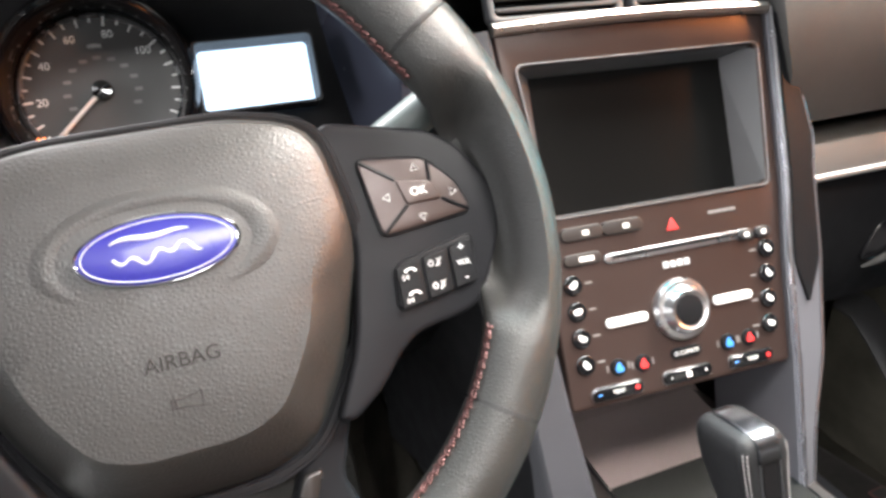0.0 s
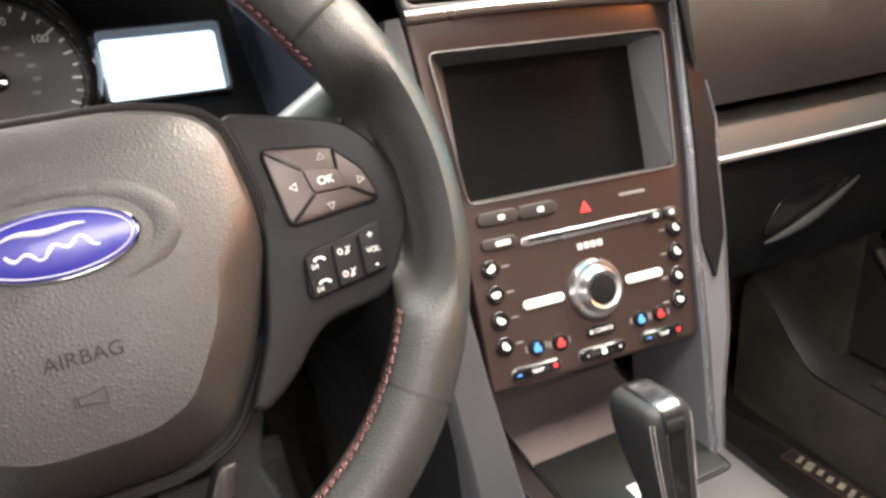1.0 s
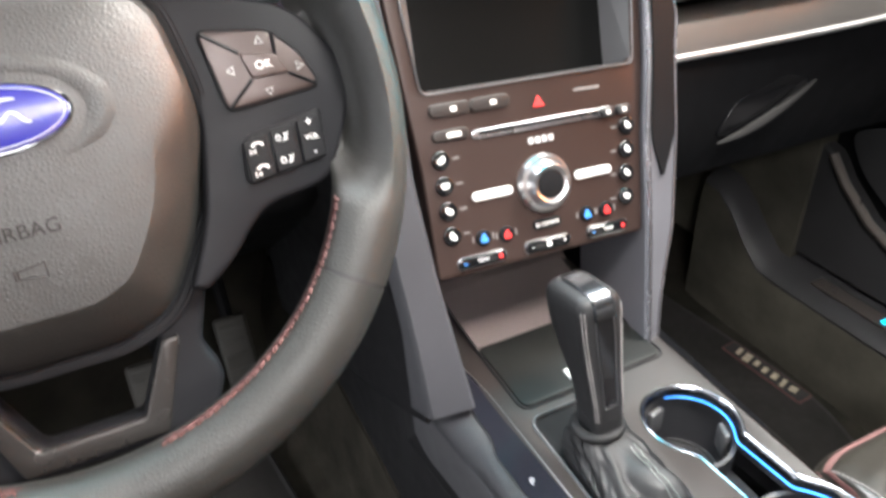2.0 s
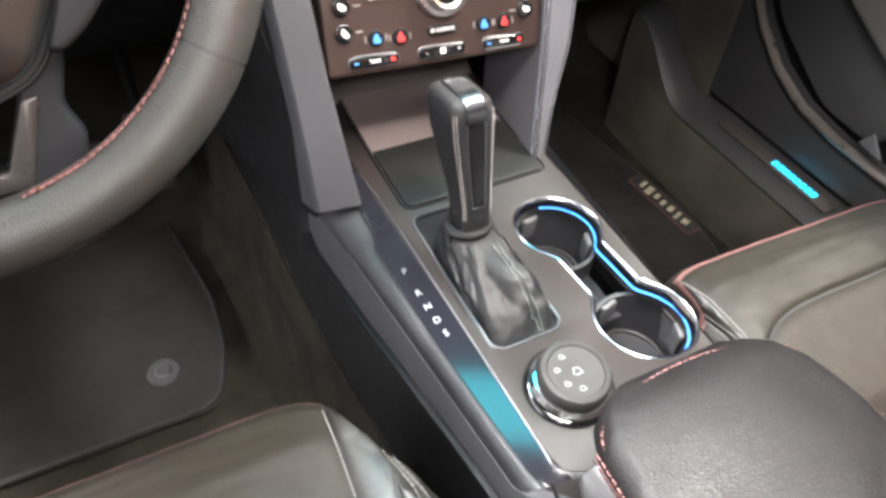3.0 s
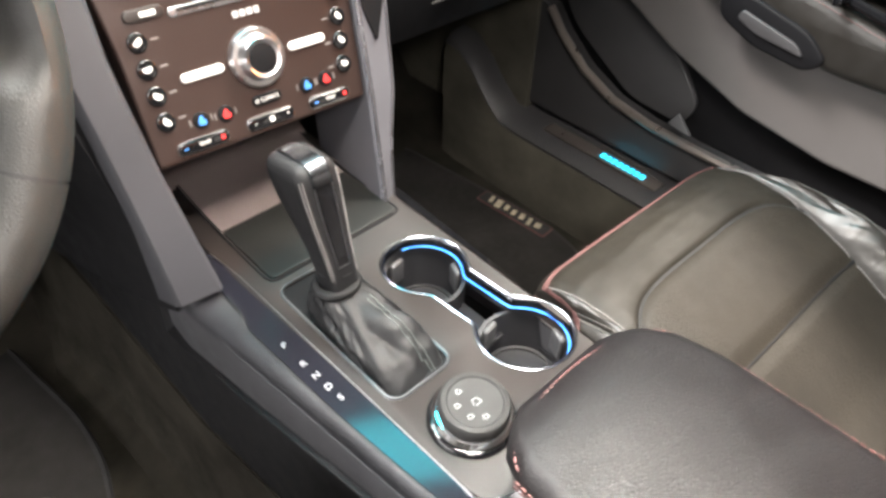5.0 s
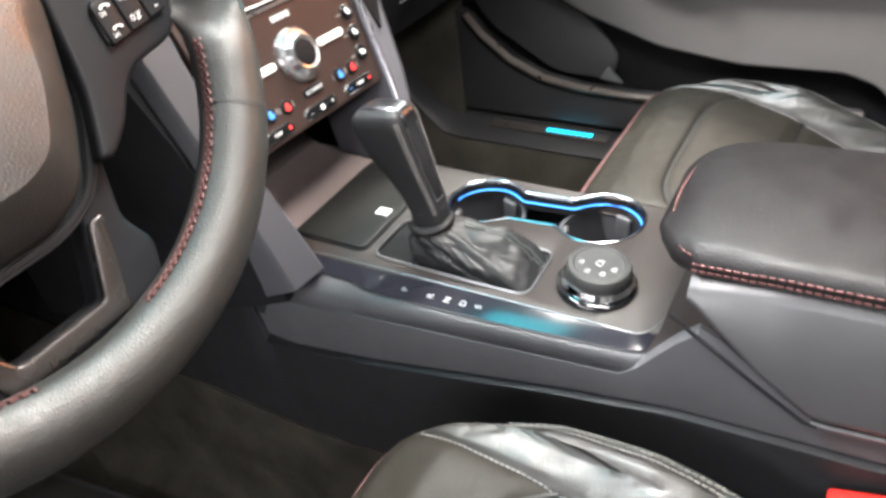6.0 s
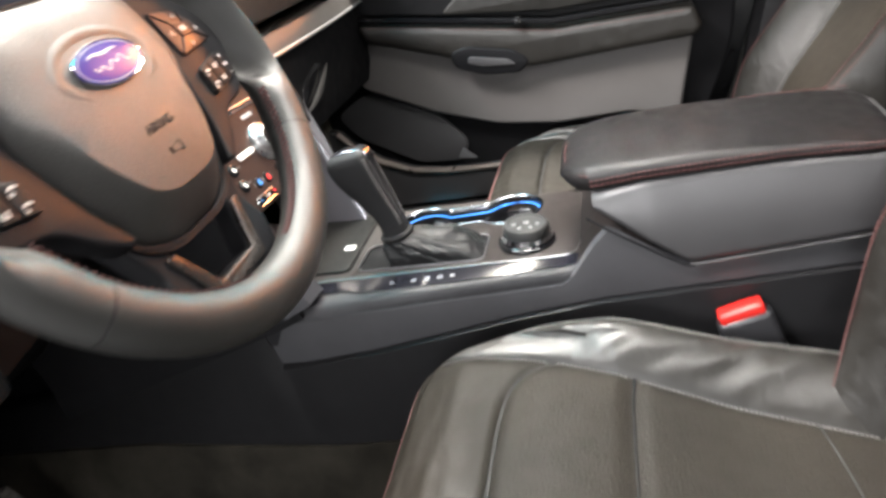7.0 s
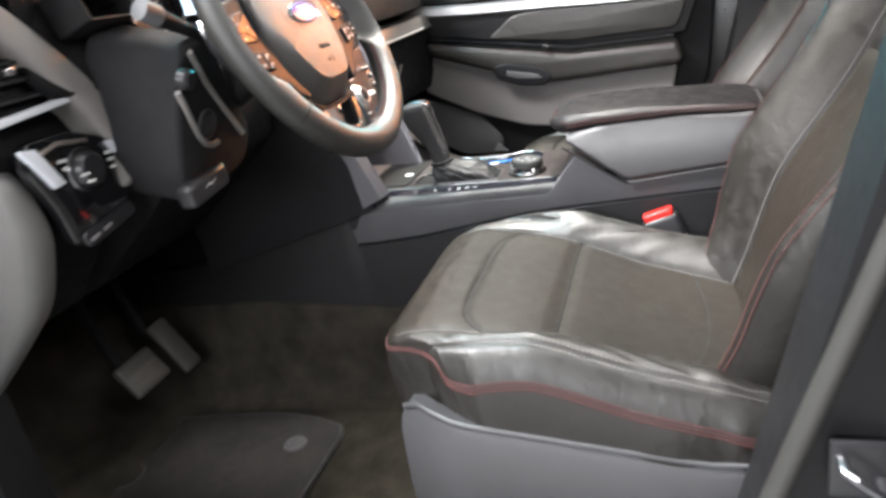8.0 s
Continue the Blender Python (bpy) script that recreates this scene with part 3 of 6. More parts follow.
# ---- instrument cluster ----
def cluster():
    c = thing("instrument_cluster", "instrument cluster with round speedometer beside a bright white display", "instrument cluster")
    m = plane_frame((-0.432, 0.275, 0.872), 18, 2.0)
    part("backing", plate([rrect(0.46, 0.20, 0.05)], 0.02, 0.004, m @ T((0.0, 0.0, -0.012))), DARKPLASTIC, c)
    hood = []
    for k in range(25):
        t = -1 + 2 * k / 24
        x = -0.42 + 0.245 * t
        z = 0.985 - 0.03 * abs(t) ** 3
        hood.append([(x, 0.20 + 0.03 * t * t, z), (x, 0.205, z + 0.022), (x, 0.4, z + 0.035), (x, 0.4, z - 0.02), (x, 0.30, z - 0.012)])
    part("hood", loft(hood), PLASTIC, c, "black cowl over the gauges")
    for sx in (-1, 1):
        deep = 0.12 if sx > 0 else 0.03
        part("side_wall", loft([[(-0.42 + sx * (0.165 + 0.042 * t), 0.30 - deep * t, 0.985), (-0.42 + sx * (0.205 + 0.022 * t), 0.30 - deep * t, 0.985), (-0.42 + sx * (0.200 + 0.021 * t), 0.30 - (deep - 0.03) * t, 0.77), (-0.42 + sx * (0.165 + 0.036 * t), 0.30 - (deep - 0.03) * t, 0.77)] for t in (0, 0.25, 0.5, 0.75, 1)]), SURROUND if sx > 0 else DARKPLASTIC, c, "satin black gauge surround")
    sp = part("speedometer", lathe([(0.0001, 0.0), (0.064, 0.0), (0.066, 0.002), (0.0001, 0.002)], 48, m), GAUGE, c, "round black speedometer")
    part("bezel_ring", lathe([(0.0595, 0.003), (0.0605, 0.012), (0.0635, 0.030), (0.068, 0.034), (0.0715, 0.029), (0.072, 0.0)], 48, m), PIANO, sp, "black bezel ring")
    part("inner_ring", lathe([(0.0555, 0.002), (0.0565, 0.006), (0.0585, 0.004)], 48, m), SILVER, sp, "thin silver ring")
    for k in range(27):
        a = radians(225 - 270 * k / 26)
        big = k % 2 == 0
        r = 0.053 if big else 0.054
        part("tick", rbox(0.007 if big else 0.004, 0.0014, 0.0008, 0, m=m @ Matrix.Rotation(a, 4, "Z") @ T((r, 0, 0.003))), WHITE, sp)
    for n, word in enumerate(("0", "20", "40", "60", "80", "100")):
        a = radians(222 - 36.5 * n)
        part("figure", lettering(word, 0.0082, 0.0005, m @ T((0.0435 * math.cos(a), 0.0435 * math.sin(a), 0.0026))), WHITE, sp, "white printed figure")
    part("figure", lettering("MPH", 0.0048, 0.0005, m @ T((0.0, 0.034, 0.0026))), WHITE, sp, "white printed word")
    for k in range(11):
        a = radians(205 - 230 * k / 10)
        part("figure_bar", rbox(0.0055, 0.0026, 0.0006, 0, m=m @ T((0.0255 * math.cos(a), 0.0255 * math.sin(a), 0.0026))), GREYTHREAD, sp, "small grey printed figure")
    ndl = radians(222)
    part("needle", rbox(0.05, 0.003, 0.002, 0.0006, m=m @ Matrix.Rotation(ndl, 4, "Z") @ T((0.022, 0, 0.008))), WHITE, sp, "white needle")
    part("needle_hub", lathe([(0.0001, 0.011), (0.007, 0.010), (0.008, 0.004), (0.0001, 0.004)], 20, m), PIANO, sp)
    part("warning_lamp", rbox(0.006, 0.005, 0.001, 0, m=m @ T((-0.049, -0.032, 0.004))), AMBER, sp, "amber warning lamp")
    for sx in (-1, 1):
        dm = m @ T((sx * 0.116, -0.002, -0.002))
        part("display", plate([rrect(0.088, 0.050, 0.004)], 0.004, 0.0008, dm), DISPLAY if sx > 0 else SCREEN, c, "bright white backlit display" if sx > 0 else "dark display, off")
        part("display_frame", at(loft([[(x, y, z) for x, y in rrect(w, h, 0.004, 3)] for w, h, z in ((0.0885, 0.0505, -0.004), (0.090, 0.052, 0.026 if sx > 0 else 0.060), (0.094, 0.056, 0.026 if sx > 0 else 0.060), (0.094, 0.056, -0.004))], True, False), dm), PLASTIC, c, "black display surround")
    return c


cluster()


# ---- steering wheel ----
WM = plane_frame((-0.398, 0.001, 0.816), 24)
# drawn a little back and larger, as the reach adjustment stands
WM = T((-0.356, -0.340, 0.950)) @ Matrix.Scale(1.05, 4) @ T((0.356, 0.340, -0.950)) @ WM


def wheel_thing():
    w = thing("steering_wheel", "black leather steering wheel with grey spokes and red stitching", "steering wheel")
    R0, seg = 0.1835, 96

    def swell(a):
        """Extra width of the rim at the thumb grips."""
        d = min(abs((a - b + 180) % 360 - 180) for b in (34, 146))
        return 0.0025 * math.exp(-(d / 14) ** 2)

    def seat_of_spoke(a):
        d = min(abs((a - b + 180) % 360 - 180) for b in (2, 178))
        return 1 - smooth01((d - 13) / 11)

    def rim_part(a0, a1, name, mat, label):
        n = max(6, int(seg * (a1 - a0) / 360))
        rings = []
        for k in range(n + 1):
            ad = a0 + (a1 - a0) * k / n
            a = radians(ad)
            e = swell(ad)
            ring = []
            for j in range(26):
                b = 2 * math.pi * j / 26
                rr = (0.0208 + e) * math.cos(b)
                zz = (0.0195 + 0.2 * e) * math.sin(b)
                # the leather dips under the spoke
                dip = 1 - smooth01((rr + 0.012) / 0.020)
                if zz > -0.016:
                    zz += (-0.0165 - zz) * dip * seat_of_spoke(ad)
                ring.append(((R0 - e + rr) * math.cos(a), (R0 - e + rr) * math.sin(a), zz))
            rings.append(ring)
        return part(name, at(loft(rings), WM), mat, w, label)

    cuts = [(-34.5, 34), (34.6, 145.4), (146, 214.5), (215.1, 324.9)]
    for a0, a1 in cuts:
        rim_part(a0, a1, "rim_section", RIM, "grained leather rim section")
    for a in (-34.8, 34.3, 145.7, 214.8):
        ar = radians(a)
        mm = WM @ Matrix.Rotation(ar, 4, "Z") @ T((R0 - swell(a), 0, 0)) @ Matrix.Rotation(radians(90), 4, "X")
        part("rim_seam", lathe([(0.015, -0.0012), (0.0200 + swell(a), -0.0012), (0.0200 + swell(a), 0.0012), (0.015, 0.0012)], 20, mm), RUBBER, w, "recessed rim joint")
    # cross stitching on the inner side of the rim
    for a0, a1 in ((-78, -20), (30, 76), (104, 150), (200, 258)):
        st = bmesh.new()
        n = int((a1 - a0) * 0.55)
        for k in range(n):
            ad = a0 + (a1 - a0) * k / n
            a = radians(ad)
            e = swell(ad)
            mm = WM @ Matrix.Rotation(a, 4, "Z") @ T((R0 - 2 * e - 0.0202, 0, 0.005))
            for tilt in (48, -20):
                bmesh.ops.create_cube(st, size=1, matrix=mm @ Matrix.Rotation(radians(tilt), 4, "X") @ Matrix.Diagonal((0.0013, 0.0013, 0.0085, 1)))
        part("stitching", st, REDTHREAD, w, "dark red cross stitching", kind="stuff")
    # the hub sits flush with the rim
    HM = WM @ T((-0.003, 0.0015, -0.026)) @ Matrix.Diagonal((1.085, 1.085, 1, 1))
    KM = WM @ T((-0.003, 0.0015, -0.027)) @ Matrix.Diagonal((1.085, 1.085, 1, 1))
    # airbag cover: domed shield
    outline = rounded([(-0.083, 0.058), (-0.045, 0.068), (0.045, 0.068), (0.083, 0.058), (0.093, 0.0), (0.081, -0.052), (0.055, -0.093), (0.03, -0.103), (-0.03, -0.103), (-0.055, -0.093), (-0.081, -0.052), (-0.093, 0.0)], 0.02, 4)
    rings = []
    for q, z in ((1.0, 0.0), (1.0, 0.020), (0.985, 0.0265), (0.955, 0.0300), (0.90, 0.0325), (0.84, 0.0342), (0.79, 0.0353), (0.745, 0.0361), (0.735, 0.0363), (0.6, 0.0378), (0.45, 0.039), (0.3, 0.0397), (0.12, 0.040)):
        ring = []
        for x, y in outline:
            # the lower rim falls away in a broad facet
            wide = 0.26 * smooth01((0.03 - y) / 0.06)
            cut = 0.022 * smooth01((0.03 - y) / 0.09) * max(0.0, 1 - (1 - q) / wide) if wide > 0.01 else 0.0
            ring.append((x * q, y * q, max(0.0, z - (cut if z > 0.01 else 0.0))))
        rings.append(ring)
    part("airbag_cover", at(loft(rings), HM @ T((0, 0, -0.006))), PAD, w, "grained dark airbag cover", sharp=22)
    part("cover_groove", at(tube([(x * 1.012, y * 1.012, 0.015 - 0.012 * smooth01((0.02 - y) / 0.06)) for x, y in outline], 0.0024, 6, True), HM), DARKPLASTIC, w, "black gap line round the cover")
    part("cover_bead", at(tube([(x * 1.042, y * 1.034, 0.0155 - 0.012 * smooth01((0.02 - y) / 0.06)) for x, y in outline], 0.0013, 6, True), HM), GUN, w, "thin dark bead round the cover")
    # badge
    BM = HM @ T((0.0045, 0.0125, 0.0335)) @ Matrix.Diagonal((0.88, 0.90, 1, 1))
    badge = part("badge", at(loft([[(x, y, z) for x, y in ellipse(a, b, 64)] for a, b, z in ((0.0392, 0.0170, 0.0), (0.0392, 0.0170, 0.0026), (0.0384, 0.0163, 0.0034), (0.0376, 0.0156, 0.0030))]), BM), CHROME, w, "silver edged oval badge")
    part("badge_field", at(loft([[(x, y, z) for x, y in ellipse(a, b, 64)] for a, b, z in ((0.0374, 0.0154, 0.0), (0.0374, 0.0154, 0.0032), (0.030, 0.0120, 0.0038), (0.018, 0.007, 0.0041))]), BM), OVAL, badge, "deep blue enamel field")
    part("badge_line", at(tube([(x, y, 0.0036) for x, y in ellipse(0.0352, 0.0140, 64)], 0.00035, 5, True), BM), BADGEPALE, badge, "fine pale oval line")
    part("badge_dish", at(loft([[(x, y, z) for x, y in ellipse(a, b, 64)] for a, b, z in ((0.0585, 0.0300, -0.0010), (0.0545, 0.0270, 0.0000), (0.0510, 0.0246, 0.0002), (0.0455, 0.0215, -0.0006), (0.0402, 0.0178, -0.0018))]), BM), PAD, badge, "raised lip round the badge")
    # pale flourish as a plain shape
    def flourish(pts, r):
        fine = []
        for (ax, ay), (bx, by), (cx, cy) in zip(pts, pts[1:], pts[2:]):
            p0, p1, p2 = Vector(((ax + bx) / 2, (ay + by) / 2, 0)), Vector((bx, by, 0)), Vector(((bx + cx) / 2, (by + cy) / 2, 0))
            fine += [p0 * (1 - q) ** 2 + p1 * (2 * q * (1 - q)) + p2 * q * q for q in (0, 0.2, 0.4, 0.6, 0.8)]
        part("badge_mark", at(tube(fine, r, 6, flat=0.45, up=(0, 0, 1)), BM @ T((0, 0, 0.0041))), BADGEPALE, badge, "pale flourish")
    flourish([(-0.026, 0.0035), (-0.016, 0.0085), (-0.002, 0.0060), (0.012, 0.0085), (0.024, 0.0055)], lambda q: 0.0004 + 0.0009 * math.sin(math.pi * q))
    flourish([(-0.024 + 0.0060 * k, -0.0020 + (0.0058 - 0.0020 * (k % 3)) * (-1) ** k) for k in range(9)], lambda q: 0.0007 + 0.0002 * math.sin(30 * q))
    part("embossed_word", lettering("AIRBAG", 0.0092, 0.0010, HM @ T((0.004, -0.036, 0.0336))), PADDARK, w, "word pressed into the cover")
    part("horn_symbol", join(*[at(tube(p, 0.0006, 5), HM @ T((0.004, -0.054, 0.0325)) @ Matrix.Diagonal((0.75, 0.6, 1, 1))) for p in (
        [(-0.009, 0.003, 0), (-0.004, 0.003, 0), (0.006, 0.006, 0), (0.006, -0.006, 0), (-0.004, -0.003, 0), (-0.009, -0.003, 0), (-0.009, 0.003, 0)], [(-0.011, -0.004, 0), (-0.011, 0.004, 0)])]), PADDARK, w, "pressed horn symbol")
    # side spokes
    for sx in (-1, 1):
        o = [(0.082, 0.060), (0.138, 0.047), (0.151, 0.038), (0.161, 0.0245), (0.168, 0.011), (0.1685, -0.0027), (0.163, -0.017), (0.147, -0.047), (0.112, -0.052), (0.101, -0.060), (0.088, -0.075), (0.072, -0.086), (0.064, -0.084), (0.080, -0.052), (0.0915, 0.0)]
        o = rounded([(sx * x, y) for x, y in (o if sx > 0 else o)], 0.012)
        sk = part("spoke", plate([o], 0.020, 0.003, KM @ T((0, 0, 0.016))), GUN, w, "dark satin grey spoke")
        # direction pad
        top = rounded([(sx * x, y) for x, y in [(0.0995, 0.0365), (0.132, 0.032), (0.146, 0.018), (0.1515, 0.002), (0.105, -0.002)]], 0.004)
        key = part("direction_pad", plate([top], 0.004, 0.0005, KM @ T((0, 0, 0.0185))), BROWN, sk, "satin four-way button pad")
        part("pad_border", at(tube([(x, y, 0.0163) for x, y in top], 0.0015, 6, True), KM), KEYMAT, key)
        part("ok_key", plate([rounded([(sx * x, y) for x, y in [(0.116, 0.024), (0.1335, 0.0205), (0.138, 0.0105), (0.1195, 0.0105)]], 0.0025)], 0.003, 0.0008, KM @ T((0, 0, 0.0198))), BROWN, key)
        for p, q in (((0.1005, 0.0355), (0.116, 0.024)), ((0.134, 0.031), (0.1335, 0.0205)), ((0.1505, 0.0025), (0.138, 0.0105)), ((0.106, -0.001), (0.1195, 0.0105))):
            part("pad_gap", at(tube([(sx * p[0], p[1], 0.0187), (sx * q[0], q[1], 0.0187)], 0.0010, 5), KM), KEYMAT, key)
        if sx > 0:
            part("print", lettering("OK", 0.0058, 0.0004, KM @ T((0.1265, 0.0163, 0.0201))), WHITE, key, "white printed word")
        for px, py, rot in ((0.127, 0.028, 90), (0.144, 0.013, 0), (0.1265, 0.0035, -90), (0.1105, 0.016, 180)):
            tri = [(0.0022 * math.cos(radians(rot + 120 * k)), 0.0022 * math.sin(radians(rot + 120 * k)), 0) for k in range(3)]
            part("arrow", at(tube(tri, 0.0003, 4, True), KM @ T((sx * px, py, 0.0188)) @ (Matrix.Rotation(math.pi, 4, "Z") if sx < 0 and rot in (0, 180) else Matrix())), WHITE, key, "white printed arrow")
        low = rounded([(sx * x, y) for x, y in [(0.1065, -0.0165), (0.150, -0.0085), (0.1465, -0.034), (0.1035, -0.0405)]], 0.006)
        blk = part("button_block", plate([low], 0.004, 0.001, KM @ T((0, 0, 0.0185))), KEYMAT, sk, "black button block")
        for k in range(3):
            cx = 0.1125 + 0.0143 * k
            cy = -0.0275 + 0.0022 * k
            part("button", plate([rounded([(sx * (cx - 0.0062), cy + 0.0092), (sx * (cx + 0.0064), cy + 0.0112), (sx * (cx + 0.0060), cy - 0.0106), (sx * (cx - 0.0066), cy - 0.0122)], 0.0015)], 0.003, 0.0008, KM @ T((0, 0, 0.0205))), KEYMAT, blk)
            if sx > 0 and k == 2:
                part("print", lettering("VOL", 0.0037, 0.0004, KM @ T((cx, cy, 0.0208))), WHITE, blk, "white printed word")
                part("print", lettering("+", 0.0062, 0.0004, KM @ T((cx, cy + 0.0075, 0.0208))), WHITE, blk, "white printed sign")
                part("print", lettering("-", 0.0062, 0.0004, KM @ T((cx, cy - 0.0073, 0.0208))), WHITE, blk, "white printed sign")
            else:
                for dy in (0.0052, -0.0062):
                    g = KM @ T((sx * cx, cy + dy, 0.0208))
                    if k == 0:
                        arc = [(0.0008 + 0.0026 * math.cos(radians(q)), 0.0004 + 0.0016 * math.sin(radians(q)), 0) for q in range(0, 181, 30)]
                        strokes = [(arc, lambda q: 0.0004 + 0.0004 * abs(2 * q - 1)), ([(-0.0036, -0.0030, 0), (-0.0036, -0.0008, 0), (-0.0014, -0.0019, 0), (-0.0036, -0.0030, 0)], 0.00025), ([(-0.0010, -0.0030, 0), (-0.0010, -0.0008, 0)], 0.0003)]
                    else:
                        strokes = [([(-0.0026 + 0.0012 * math.cos(radians(q)), 0.0014 * math.sin(radians(q)), 0) for q in range(0, 361, 45)], 0.0003), ([(0.0004, 0.0018, 0), (0.0020, 0.0008, 0), (0.0006, 0.0, 0), (0.0022, -0.0008, 0), (0.0004, -0.0018, 0)], 0.0003), ([(-0.0004, -0.0020, 0), (0.0030, 0.0020, 0)], 0.00025)]
                    part("print", join(*[at(tube(p, r, 5), g) for p, r in strokes]), WHITE, blk, "white printed icon")
    # bottom spoke: a frame round an opening, with a satin inlay
    half = [(0.104, -0.052), (0.090, -0.066), (0.077, -0.090), (0.066, -0.122), (0.074, -0.142), (0.062, -0.170)]
    o = rounded(half + [(-x, y) for x, y in half[::-1]], 0.006)
    gap = rounded([(0.046, -0.110), (0.026, -0.152), (-0.026, -0.152), (-0.046, -0.110)], 0.005)
    low = part("lower_spoke", plate([o, gap], 0.022, 0.004, WM @ T((-0.002, 0, -0.025))), GUN, w, "dark satin lower spoke round an opening")
    inl = rounded([(0.056, -0.113), (0.037, -0.165), (-0.037, -0.165), (-0.056, -0.113), (-0.046, -0.1135), (-0.027, -0.1525), (0.027, -0.1525), (0.046, -0.1135)], 0.003)
    part("inlay", plate([inl], 0.006, 0.0018, WM @ T((-0.002, 0, -0.0215))), INLAY, low, "satin bronze-grey inlay")
    part("hub_back", lathe([(0.0001, -0.04), (0.07, -0.04), (0.075, -0.05), (0.06, -0.09), (0.0001, -0.09)], 32, WM), DARKPLASTIC, w)
    return w


wheel_thing()


def column():
    c = thing("steering_column", "black steering column shroud with two control stalks", "steering column")
    rings = []
    for k in range(8):
        t = k / 7
        o = WM @ Vector((0, -0.01 * t, -0.05 - 0.2 * t))
        a, b = 0.034 + 0.006 * t, 0.034 + 0.006 * t
        rings.append([o + Vector((a * math.cos(q * math.pi / 10), 0, b * math.sin(q * math.pi / 10))) for q in range(20)])
    part("shroud", loft(rings), PLASTIC, c)
    # right stalk, then left stalk
    p0, p1 = WM @ Vector((0.05, 0.015, -0.085)), Vector((-0.212, 0.075, 0.875))
    st = part("stalk", tube([p0.lerp(p1, k / 8) for k in range(9)], lambda t: 0.007 + 0.005 * t, 10), PLASTIC, c, "black control stalk")
    part("stalk_end", tube([p0.lerp(p1, 0.55), p0.lerp(p1, 0.6), p0.lerp(p1, 1.04)], lambda t: 0.0125, 10), STALKGREY, st, "ribbed grey stalk end")
    p0, p1 = Vector((-0.49, 0.12, 0.815)), Vector((-0.592, 0.135, 0.866))
    st = part("stalk", tube([p0.lerp(p1, k / 8) for k in range(9)], lambda t: 0.007 + 0.006 * t, 10), KEYMAT, c, "black control stalk")
    part("stalk_end", tube([p0.lerp(p1, 0.8), p0.lerp(p1, 0.84), p0.lerp(p1, 1.05)], lambda t: 0.0145, 12), GREYPLASTIC, st, "grey twist end of the stalk")
    for sx in (-1, 1):
        pts = [WM @ Vector((sx * (0.140 - 0.012 * (q - 0.5) ** 2 * 4), 0.055 - 0.07 * q, -0.050)) for q in [k / 8 for k in range(9)]]
        pad = part("paddle", tube(pts, lambda t: 0.006 + 0.010 * math.sin(math.pi * t), 8, flat=0.35, up=WM.to_3x3() @ Vector((0, 0, 1))), SATIN, c, "black shift paddle")
        if sx < 0:
            part("paddle_edge", tube([p + Vector((sx * 0.012, 0, 0)) for p in pts], 0.0022, 6), SILVER, pad, "silver paddle edge")
    return c


column()
# ---- centre stack ----
SM = plane_frame((-0.004, 0.113, 0.562), 22, 3.0)


